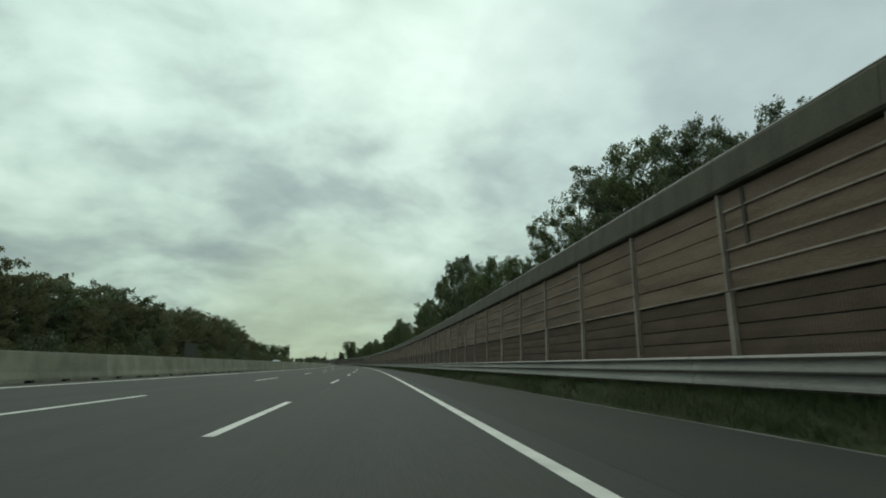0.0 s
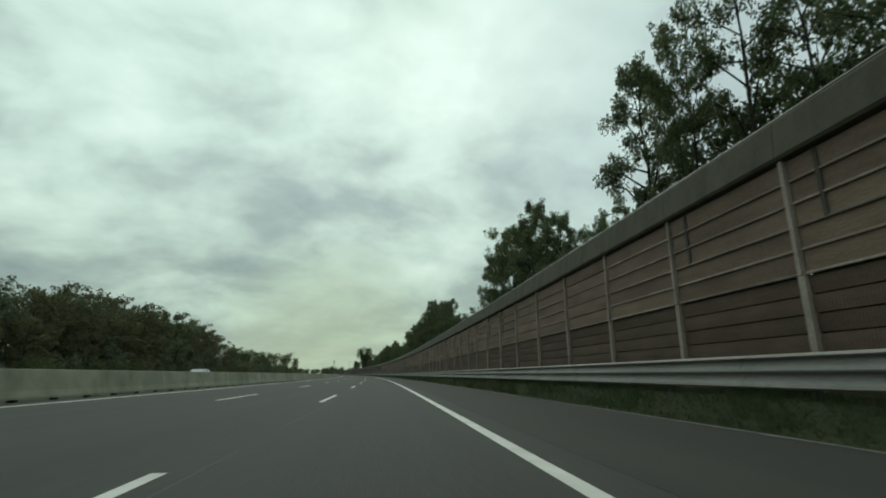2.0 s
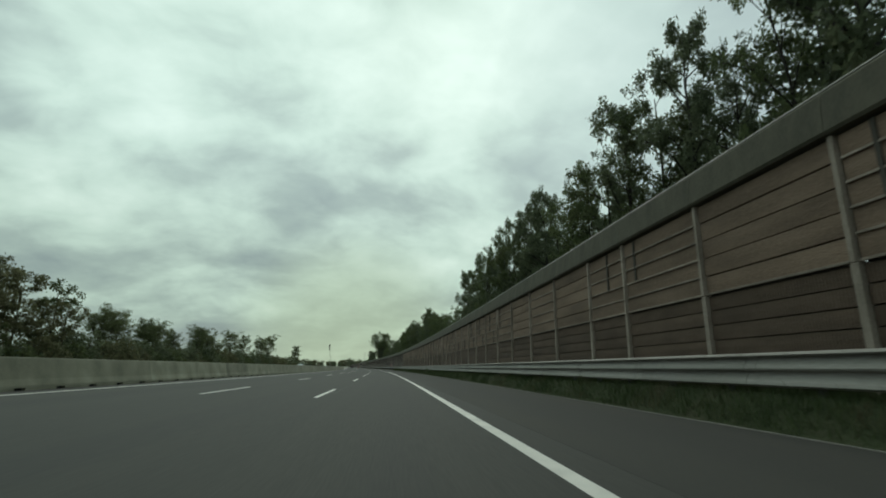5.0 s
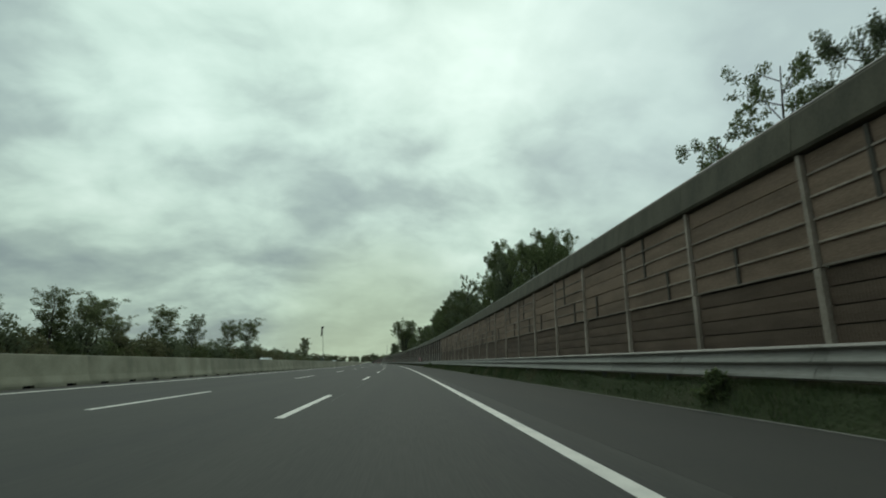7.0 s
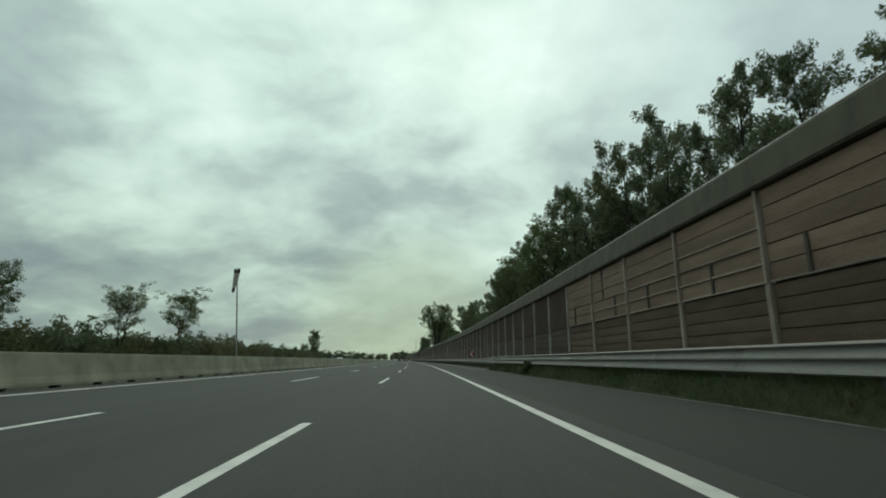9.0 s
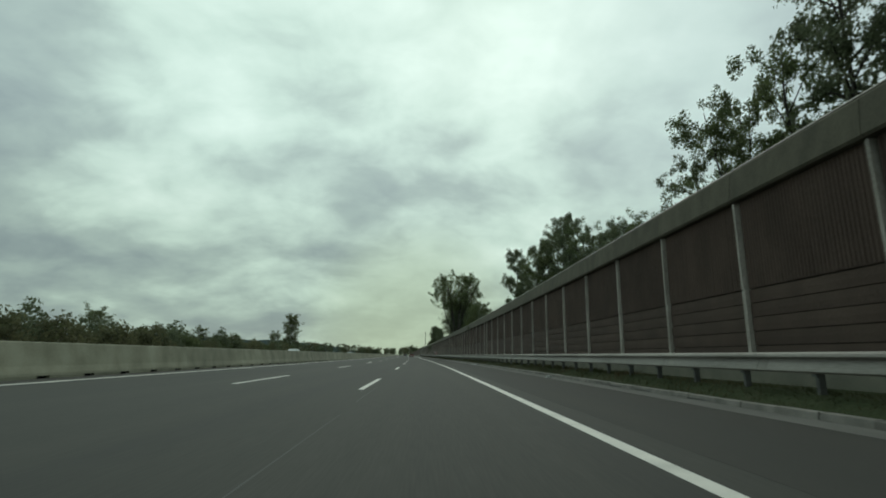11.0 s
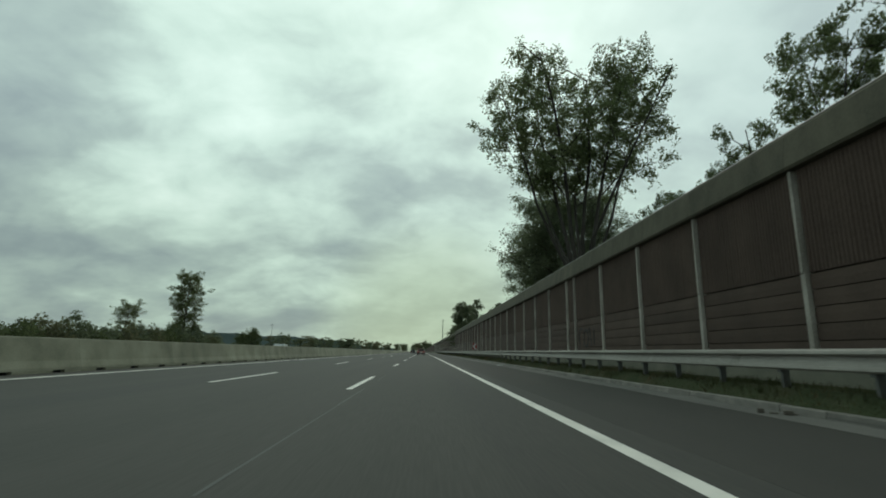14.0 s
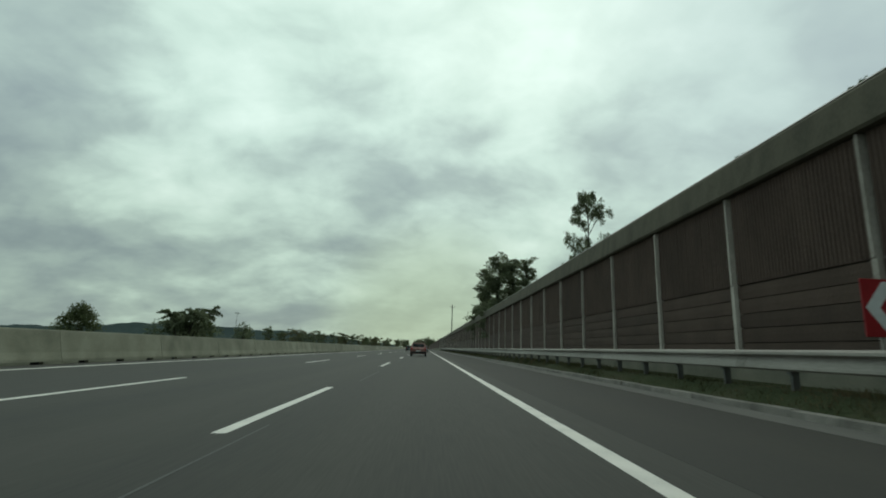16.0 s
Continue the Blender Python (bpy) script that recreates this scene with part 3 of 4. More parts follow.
def make_tree(seed, height, radius, clear, mat, label, per=46, size=0.13, shape="round", spread=0.3, stems=1, limbs=16, twigs=5, group="", coarse=0.0, bushy=1.0, rise=(0.15, 0.8)):
    """A tree: trunk, limbs and twigs, and a crown of leaf clumps along the twigs; below the share `coarse` of its height the leaves are few and large."""
    r = random.Random(seed)
    t = thing("tree", label, "tree", group)
    bm = bmesh.new()
    centres, sp = [], []
    for s in range(stems):
        lean = Vector((r.uniform(-1, 1), r.uniform(-1, 1), 0)) * radius * (0.12 if stems == 1 else 0.45)
        base = Vector((r.uniform(-0.25, 0.25), r.uniform(-0.25, 0.25), 0)) * (stems > 1)
        pts = [base + lean * (k / 6) ** 1.4 + Vector((r.uniform(-0.12, 0.12), r.uniform(-0.12, 0.12), -0.3 * (k == 0) + height * 0.93 * k / 6)) for k in range(7)]
        thick = height * 0.016 / stems ** 0.4
        add_tube(bm, pts, [thick * (1 - 0.86 * k / 6) for k in range(7)], 7)
        n = max(5, int(limbs / stems ** 0.5))
        for k in range(n):
            f = clear + (0.97 - clear) * (k + r.random()) / n
            i = min(int(f * 6), 5)
            start = pts[i].lerp(pts[i + 1], f * 6 - i)
            u = (f - clear) / (1 - clear)
            if shape == "round":
                reach = radius * (0.45 + 0.65 * math.sin(math.pi * min(1, 0.15 + 0.8 * u)))
            elif shape == "column":
                reach = radius * (0.5 + 0.6 * math.sin(math.pi * min(1, 0.25 + 0.72 * u)))
            elif shape == "cone":
                reach = radius * (1.05 - 0.85 * u)
            else:
                reach = radius * (0.35 + 0.75 * u) if u < 0.75 else radius * (1.6 - 0.95 * u)
            reach *= r.uniform(0.6, 1.15)
            ang = k * 2.4 + r.uniform(-0.5, 0.5)
            lift = r.uniform(*rise)
            end = start + Vector((math.cos(ang) * reach, math.sin(ang) * reach, reach * lift))
            mid = start.lerp(end, 0.5) + Vector((r.uniform(-0.2, 0.2), r.uniform(-0.2, 0.2), 0.12 * reach))
            lt = max(0.02, thick * (1 - 0.8 * f) * 0.5)
            add_tube(bm, [start, mid, end], [lt, lt * 0.6, lt * 0.22], 5)
            for j in range(twigs):
                q = 0.35 + 0.65 * (j + r.random()) / twigs
                a = start.lerp(mid, q * 2) if q < 0.5 else mid.lerp(end, q * 2 - 1)
                out = Vector((r.gauss(0, 1), r.gauss(0, 1), r.gauss(0.25, 0.7))).normalized() * r.uniform(0.25, 0.62) * max(0.9, 0.45 * radius) * bushy
                b = a + out
                add_tube(bm, [a, b], [lt * 0.3, 0.008], 3)
                centres += [a.lerp(b, 0.35), a.lerp(b, 0.75), b + out * 0.12]
                sp += [spread * r.uniform(0.7, 1.1), spread * r.uniform(0.65, 1.0), spread * r.uniform(0.4, 0.75)]
    part("trunk", bm, BARK, t, "dark bare trunk and limbs")
    low = np.array([c.z < coarse * height for c in centres])
    crown = leaf_mesh("crown", centres, sp, np.where(low, max(4, per // 3), per), np.where(low, size * 1.7, size), mat, t, seed)
    co = np.empty(len(crown.data.vertices) * 3)
    crown.data.vertices.foreach_get("co", co)
    OWN_TOP[t] = float(np.percentile(co[2::3], 99.93))
    return t


def make_poplar(seed, label):
    """A tall spreading tree: bare stems that fan out from one foot into a wide dome of side branches and twigs, leafy at their ends."""
    r = random.Random(seed)
    t = thing("tree", label, "tree")
    bm = bmesh.new()
    centres, sp = [], []
    mid, reach = Vector((0, 0, 15.9)), Vector((6.3, 5.8, 5.5))

    def inside(p):
        q = p - mid
        return (abs(q.x) / reach.x) ** 2.5 + (abs(q.y) / reach.y) ** 2.5 + (abs(q.z) / (reach.z if q.z > 0 else 5.0)) ** 2.5 < 1 + 0.7 * noise.noise(p * 0.32)

    def limb(p, d, length, rad, level):
        """Grows a branch; its own branches start along its outer part."""
        n = 5
        pts = [p]
        for k in range(n):
            d = (d + Vector((r.gauss(0, 0.09), r.gauss(0, 0.09), 0.05 if level < 2 else r.gauss(0.02, 0.08)))).normalized()
            q = pts[-1] + d * length / n
            if level > 0 and not inside(q) and len(pts) > 2:
                break
            pts.append(q)
        m = len(pts)
        add_tube(bm, pts, [max(0.008, rad * (1 - 0.72 * k / n)) for k in range(m)], (7, 5, 3, 3)[level])
        if level == 3:
            core = math.hypot((pts[-1].x) / reach.x, (pts[-1].y) / reach.y, (pts[-1].z - mid.z) / reach.z)
            if core < 0.6 and r.random() < 0.5:
                return
            for q in pts[1:]:
                centres.append(q + Vector((r.gauss(0, 0.08), r.gauss(0, 0.08), r.gauss(0, 0.08))))
                sp.append(r.uniform(0.16, 0.28))
            return
        kids = (12, 5, 3)[level]
        for k in range(kids):
            f = ((0.34, 0.25, 0.3)[level] + (0.66, 0.75, 0.7)[level] * (k + r.random()) / kids) * (m - 1)
            a = pts[min(int(f), m - 2)].lerp(pts[min(int(f), m - 2) + 1], f - min(int(f), m - 2))
            ang = k * 2.4 + r.uniform(-0.6, 0.6)
            side = d.cross(Vector((math.cos(ang), math.sin(ang), 0.35))).normalized()
            out = (d * r.uniform(0.35, 0.9) + side * r.uniform(0.6, 1.0)).normalized()
            long = (r.uniform(2.2, 3.8) * (1.1 - 0.35 * f / m), r.uniform(1.1, 1.9), r.uniform(0.6, 1.0))[level]
            if inside(a + out * long * 0.4):
                limb(a, out, long, max(0.012, rad * (0.34, 0.4, 0.4)[level]), level + 1)

    for k in range(9):
        ang = k * 2.4
        lean = (0.05, 0.50, 0.28, 0.62, 0.38, 0.55, 0.20, 0.45, 0.34)[k]
        foot = Vector((math.cos(ang) * 0.4, math.sin(ang) * 0.4, 0))
        d = Vector((math.cos(ang) * lean, math.sin(ang) * lean, 1)).normalized()
        add_tube(bm, [foot + Vector((0, 0, -0.3)), foot + Vector((0, 0, 2.6)), foot + Vector((0, 0, 5.3))], [0.2, 0.17, 0.14], 7)
        limb(foot + Vector((0, 0, 5.2)), d, r.uniform(14.0, 15.6) - 3.2 * lean, 0.15 if lean < 0.4 else 0.115, 0)
    part("trunk", bm, BARK, t, "dark forking stems")
    crown = leaf_mesh("crown", centres, sp, 10, 0.1, LEAF_GREEN, t, seed)
    co = np.empty(len(crown.data.vertices) * 3)
    crown.data.vertices.foreach_get("co", co)
    OWN_TOP[t] = float(np.percentile(co[2::3], 99.93))
    return t


def make_shrub(seed, radius, height, mat, label, clumps=70, per=34, size=0.13, spread=0.3, group="", name="shrub", category="shrub"):
    r = random.Random(seed)
    t = thing(name, label, category, group)
    bm = bmesh.new()
    centres = []
    for k in range(9):
        ang, out = r.uniform(0, 2 * math.pi), radius * r.uniform(0.3, 0.9)
        end = Vector((math.cos(ang) * out, math.sin(ang) * out, height * r.uniform(0.6, 0.98)))
        add_tube(bm, [(0, 0, -0.1), end * 0.5 + Vector((0, 0, 0.15 * height)), end], [0.035 * height / 3, 0.022 * height / 3, 0.006], 4)
    part("woody_frame", bm, BARK, t)
    for _ in range(clumps):
        ang, q = r.uniform(0, 2 * math.pi), r.random() ** 0.5
        z = height * r.random() ** 0.8
        out = radius * q * math.sqrt(max(0.05, 1 - (z / height) ** 2.2))
        centres.append((math.cos(ang) * out, math.sin(ang) * out, max(0.12, z * r.uniform(0.8, 1.08))))
    leaf_mesh("foliage", centres, [spread * r.uniform(0.6, 1.3) for _ in centres], per, size, mat, t, seed, 0.8)
    return t


def scaled(x, y, z, turn, s, sz=None):
    return pose(x, y, z, 0, 0, turn) @ Matrix.Diagonal((s, s, sz or s, 1))


placed = set()


def put(ob, m):
    if ob in placed:
        return copy_thing(ob, m)
    placed.add(ob)
    ob.matrix_basis = m
    return ob


def put_tree(ob, x, y, top, wide=1.0, turn=0.0):
    """Sets a tree so that its top is `top` metres high; wide: its spread against its height."""
    k = top / OWN_TOP[ob]
    return put(ob, scaled(x, y, 0, turn, k * wide, k))


def gather(name, items, label, category):
    """Many far trees in one object: the foliage and trunks of the given things, each at its pose, joined."""
    verts, loops, mats, base, slots = [], [], [], 0, []
    for ob, m in items:
        for child in ob.children:
            me = child.data
            co = np.empty(len(me.vertices) * 3, np.float32)
            me.vertices.foreach_get("co", co)
            co = co.reshape(-1, 3)
            w = np.array(m)
            verts.append(co @ w[:3, :3].T + w[:3, 3])
            mat = me.materials[0]
            if mat not in slots:
                slots.append(mat)
            for p in me.polygons:
                loops.append([v + base for v in p.vertices])
                mats.append(slots.index(mat))
            base += len(co)
    me = bpy.data.meshes.new(name)
    me.from_pydata(np.concatenate(verts).tolist(), [], loops)
    for mat in slots:
        me.materials.append(mat)
    me.polygons.foreach_set("material_index", mats)
    me.update()
    return tagged(new(name, me), label, category, kind="stuff")


# trees behind the noise barrier, 10 m tall as built
G = "trees behind the noise barrier"
LAB = "dark green leafy tree rising behind the noise barrier"
behind = [
    make_tree(11, 10, 2.4, 0.36, LEAF_DARK, LAB, 24, 0.072, "round", 0.25, limbs=22, twigs=7, group=G, coarse=0.56),
    make_tree(12, 10, 2.2, 0.36, LEAF_DARK, LAB, 24, 0.072, "vase", 0.24, limbs=21, twigs=7, group=G, coarse=0.56),
    make_tree(13, 10, 2.5, 0.36, LEAF_GREEN, LAB, 24, 0.074, "round", 0.25, stems=2, limbs=22, twigs=7, group=G, coarse=0.56),
    make_tree(14, 10, 1.9, 0.36, LEAF_DARK, LAB, 24, 0.072, "column", 0.24, limbs=22, twigs=7, group=G, coarse=0.56),
    make_tree(15, 10, 2.3, 0.38, LEAF_GREEN, "sparse green tree with an airy crown behind the noise barrier", 20, 0.07, "vase", 0.19, limbs=18, twigs=6, group=G, coarse=0.56),
    make_tree(19, 10, 2.4, 0.36, LEAF_OLIVE, "olive green tree with feathery branches behind the noise barrier", 20, 0.07, "round", 0.20, limbs=20, twigs=7, group=G, coarse=0.56),
]
rear = [
    make_tree(16, 10, 2.8, 0.3, LEAF_DARK, LAB, 16, 0.135, "round", 0.42, limbs=16, twigs=4, group=G, coarse=0.62),
    make_tree(17, 10, 2.6, 0.3, LEAF_DARK, LAB, 16, 0.135, "column", 0.42, limbs=16, twigs=4, group=G, coarse=0.62),
]
twiggy = make_tree(18, 10, 1.5, 0.45, LEAF_GREEN, "thin young tree with few leaves behind the noise barrier", 18, 0.09, "vase", 0.15, limbs=8, twigs=3, group=G)
belt = []


def put_rear(ob, x, y, top, wide=1.0, turn=0.0):
    """Notes a tree of the rear row, which is joined into one belt."""
    k = top / OWN_TOP[ob]
    belt.append((ob, scaled(x, y, 0, turn, k * wide, k)))


TOPS_Y = [12, 16, 20, 24, 27, 30, 33, 36, 40, 44, 48, 52, 56, 60, 64, 67, 70, 72, 76, 79, 82, 85, 88, 92, 95, 98, 101, 105, 108, 112, 115, 118, 121,
          125, 129, 133, 136, 139, 142, 146, 150, 154, 160, 165, 171, 176, 200, 207, 212, 216, 220, 223, 225, 228, 231, 233, 243, 247, 250, 254, 258,
          261, 264, 268, 272, 275, 279, 282, 285, 288, 291, 294, 298, 302, 306, 312, 330, 350, 357, 361, 364, 368, 372, 376, 380, 384, 388, 392, 395,
          397, 399, 402, 421, 425, 428, 432, 436, 440, 449, 453]
TOPS_Z = [9.1, 11.3, 11.8, 12.1, 11.6, 10.3, 10.2, 10.5, 9.3, 11.3, 11.2, 10.1, 10.6, 12.4, 13.6, 13.5, 11.5, 13.2, 14.7, 14, 10, 8, 9.6, 9.9,
          11.6, 12.3, 12.9, 13.2, 11.4, 8.4, 8.7, 9.7, 9.5, 8.6, 7.8, 7.9, 9.4, 11.2, 11.2, 10.9, 12.4, 13.2, 14, 13.7, 12.7, 11.5, 13, 13.4,
          11.5, 11.5, 12.2, 12.2, 9.9, 10.4, 8.7, 8, 8.6, 8.6, 11, 10.8, 11.8, 13, 14.1, 13.4, 11.4, 12.8, 12.4, 9.8, 8.9, 9.2, 9.9, 12.4, 11.9,
          12.8, 13.4, 13.2, 13.2, 12, 8, 8.9, 10.3, 10.6, 10.7, 11.4, 11.6, 11.2, 11.3, 10.6, 11.9, 11.6, 8, 7.8, 8, 8.4, 9.9, 11, 9.4, 9.9, 8.6,
          8]
r = random.Random(31)
y = 13.0
while y < 451:
    top = float(np.interp(y, TOPS_Y, TOPS_Z))
    turn = r.uniform(0, 360)
    if 113 < y < 131:
        put_tree(twiggy, 9.4 + r.uniform(-0.3, 0.4), y, top, 1.0, turn)
        y += r.uniform(2.6, 4)
        continue
    if not (232 < y < 244 or 395.5 < y < 421):
        put_tree(r.choice(behind), 9.8 + r.uniform(-0.3, 0.4), y, top * r.uniform(0.95, 1.0), r.uniform(0.72, 0.86) * min(1, 11.5 / top), turn)
        put_rear(r.choice(rear), 12.0 + r.uniform(-0.6, 1.2), y + r.uniform(-1, 1), top * r.uniform(0.86, 0.97), 0.9, turn + 90)
    y += r.uniform(2.2, 3.0)

put_tree(behind[3], 9.6, 393.8, 11.6, 0.78, 75)
# thin trees further back, over the gap in the row
put_tree(twiggy, 12.5, 126.6, 11.9 / twiggy.scale.z, 0.55, 120)
put_tree(behind[4], 11.4, 119.6, 11.4 / behind[4].scale.z, 0.6, 40)
put_tree(behind[5], 11.4, 117.6, 10.8 / behind[5].scale.z, 0.6, 160)
put_tree(behind[4], 9.8, 87.9, 9.4 / behind[4].scale.z, 0.6, 250)
put_tree(behind[5], 7.9, 281.9, 13.4 / behind[5].scale.z, 0.62, 30)

# the tall poplar, the dense tree beside it, and the trees past them
poplar = make_poplar(41, "tall spreading poplar with several dark stems behind the noise barrier")
put_tree(poplar, 8.2, 458.2, 22.6, 1.02, 40)
low_tree = make_tree(42, 15, 3.3, 0.34, LEAF_DARK, "dense dark bushy tree beside the tall poplar", 24, 0.095, "round", 0.5, limbs=34, twigs=10, group="bushy trees beside the poplar", bushy=1.5)
put_tree(low_tree, 9.6, 473.2, 16.6, 1.03, 10)
put_tree(low_tree, 9.3, 477.3, 13.0, 1.0, 60)
put_tree(low_tree, 13.0, 468.5, 14.6, 0.95, 200)
put_tree(low_tree, 10.6, 470.2, 15.2, 1.0, 110)
put_tree(behind[3], 7.7, 515.2, 8.7, 0.74, 20)
put_tree(behind[0], 8.3, 519.2, 8.3, 0.55, 80)
spire = make_tree(43, 14, 1.9, 0.12, LEAF_DARK, "narrow dark poplar behind the noise barrier", 17, 0.125, "cone", 0.36, limbs=26, twigs=6, group="poplars behind the noise barrier", bushy=1.2)
for xx, yy, top in ((10.2, 546, 12.2), (9.2, 549, 14.1), (7.9, 552, 14.9), (8.0, 566, 15.5), (8.8, 571, 12), (8.2, 578, 10), (9.5, 592, 9.0), (8.5, 606, 8.0)):
    put_tree(spire, xx, yy, top, 1.3, yy * 53 % 360)

# woodland on the left, at the start
GW = "woodland trees"
WL = "dark green woodland tree at the edge of the forest"
wood = [
    make_tree(51, 10, 3.2, 0.10, LEAF_WOOD, WL, 15, 0.196, "round", 0.5, limbs=16, twigs=4, group=GW, bushy=1.2, rise=(0.4, 1.1)),
    make_tree(52, 10, 2.9, 0.10, LEAF_WOOD, WL, 15, 0.196, "column", 0.5, limbs=16, twigs=4, group=GW, bushy=1.2, rise=(0.4, 1.1)),
    make_tree(53, 10, 3.1, 0.12, LEAF_DARK, WL, 15, 0.196, "round", 0.5, limbs=16, twigs=4, group=GW, bushy=1.2, rise=(0.4, 1.1)),
    make_tree(54, 10, 2.8, 0.10, LEAF_OLIVE, "olive green woodland tree at the edge of the forest", 15, 0.196, "round", 0.5, limbs=16, twigs=4, group=GW, bushy=1.2, rise=(0.4, 1.1)),
]
deep = [
    make_tree(55, 10, 3.6, 0.08, LEAF_WOOD, WL, 8, 0.38, "round", 0.8, limbs=14, twigs=3),
    make_tree(56, 10, 3.3, 0.08, LEAF_DARK, WL, 8, 0.38, "column", 0.8, limbs=14, twigs=3),
]
r = random.Random(77)
stuff = []
for row, (x, step) in enumerate(((-48.5, 4.4), (-53, 4.6), (-59, 5.2), (-67, 6.0))):
    y = 16.0 + row * 2
    while y < 240 - row * 4:
        end = float(np.interp(y, [16, 60, 125, 150, 175, 200, 232, 242], [0.96, 0.96, 0.96, 1.02, 1.08, 1.05, 0.95, 0.8]))
        s = (r.uniform(0.7, 1.0) if row == 0 else r.uniform(1.18, 1.45)) * end
        m = scaled(x + r.uniform(-1.5, 1.5), y, 0, r.uniform(0, 360), s, s * r.uniform(0.95, 1.08))
        if row == 0:
            put(r.choice(wood), m)
        else:
            stuff.append((r.choice(wood if row == 1 else deep), m))
        y += step * r.uniform(0.75, 1.25)
# far trees along the horizon, on both sides of the road
for k in range(18, 90):
    t = k / 90
    stuff.append((r.choice(deep), scaled(-150 + 128 * t + r.uniform(-14, 14), 720 + 640 * t + r.uniform(-20, 20), 0, r.uniform(0, 360), r.uniform(0.8, 1.35))))
for k in range(26):
    stuff.append((r.choice(deep), scaled(-22 + k * 2.4 + r.uniform(-1, 1), 1512 + r.uniform(0, 60), 0, r.uniform(0, 360), r.uniform(1.3, 2.4))))
for k in range(56):
    stuff.append((r.choice(deep), scaled(10 + r.uniform(0, 6), 600 + k * 16, 0, r.uniform(0, 360), r.uniform(0.7, 1.05), r.uniform(0.62, 0.95))))
gather("far_woods", stuff, "dense dark green woods in the distance", "woods")
gather("tree_belt", belt, "dense dark green belt of trees behind the front row", "trees")
for ob in deep + rear:
    for child in ob.children:
        bpy.data.objects.remove(child)
    bpy.data.objects.remove(ob)

GS = "roadside shrubs"
shrubs = [
    make_shrub(61, 2.4, 3.6, LEAF_WOOD, "dark green roadside shrub in a hedge", 60, 20, 0.194, 0.42, GS),
    make_shrub(62, 2.0, 4.2, LEAF_DARK, "dark green roadside shrub in a hedge", 60, 20, 0.194, 0.42, GS),
    make_shrub(63, 2.6, 3.2, LEAF_OLIVE, "olive green roadside shrub in a hedge", 60, 20, 0.194, 0.42, GS),
]
for x, y0, y1, step, lo, hi in ((-45.5, 18, 250, 4.2, 0.8, 1.3), (-44.5, 228, 430, 3.0, 1.05, 1.5), (-49, 230, 440, 4.0, 1.15, 1.65), (-46, 430, 535, 3.2, 0.85, 1.25),
                                (-52, 430, 535, 4.2, 0.9, 1.3)):
    y = y0
    while y < y1:
        s = r.uniform(lo, hi)
        put(r.choice(shrubs), scaled(x + r.uniform(-1, 1), y, 0, r.uniform(0, 360), s * 1.05, s))
        y += step * r.uniform(0.7, 1.3)

# single trees over the hedge
GL = "single trees along the hedge"
airy = [
    make_tree(71, 10, 2.3, 0.40, LEAF_PALE, "airy light green tree standing over the hedge", 14, 0.10, "round", 0.36, stems=2, limbs=20, twigs=7, group=GL, bushy=1.3, rise=(0.7, 1.5)),
    make_tree(72, 10, 2.2, 0.42, LEAF_PALE, "airy light green tree standing over the hedge", 13, 0.10, "round", 0.34, stems=3, limbs=20, twigs=6, group=GL, bushy=1.3, rise=(0.6, 1.4)),
    make_tree(73, 10, 2.0, 0.30, LEAF_OLIVE, "green tree with a full crown over the hedge", 15, 0.10, "round", 0.38, limbs=24, twigs=7, group=GL, bushy=1.3, rise=(0.6, 1.3)),
]
for k, x, y, top in ((2, -46.8, 326.6, 10.3), (1, -47.6, 315.2, 11.1), (0, -45.3, 347, 11.0), (1, -45.5, 364.8, 12.2), (0, -47, 287, 11.0), (2, -47, 281, 11.5), (1, -48, 262, 11.0),
                     (0, -50, 252, 12.0), (0, -47, 296, 9.0), (2, -49, 272, 9.5), (0, -52, 415, 7.2), (1, -52, 452, 6.0), (0, -50, 507, 7.8), (0, -49, 243, 11.8), (1, -50, 247, 12.4), (2, -48, 257, 11.4),
                     (0, -51, 266, 11.2), (2, -52, 276, 10.4), (1, -53, 302, 10.8)):
    put_tree(airy[k], x + (1.1 if 270 < y < 370 else 0), y, top * (1.06 if y > 300 else 0.86), 1.1, x * y % 360)
lone = make_tree(74, 15.2, 3.0, 0.22, LEAF_PALE, "tall light green tree standing alone over low bushes", 27, 0.125, "round", 0.46, limbs=36, twigs=7, bushy=1.5, rise=(0.5, 1.2))
put_tree(lone, -48.0, 522.5, 15.3)
for x, y, s in ((-47, 451.5, 1.5), (-48.5, 455, 1.65), (-46.5, 459, 1.4), (-46, 517, 1.1), (-48, 526, 1.2), (-45.5, 530, 0.9), (-80, 700, 2.2)):
    put(shrubs[int(y) % 3], scaled(x, y, 0, y, s))
dense = make_shrub(65, 6.4, 9.6, LEAF_OLIVE, "round dense dark bush out in the field", 170, 30, 0.36, 1.05, "dense field bushes")
for x, y, s, sz in ((-110, 643, 1.0, 1.0), (-91.5, 688, 0.82, 1.0), (-98.5, 692, 0.72, 0.8)):
    put(dense, scaled(x, y, 0, y, s, sz))

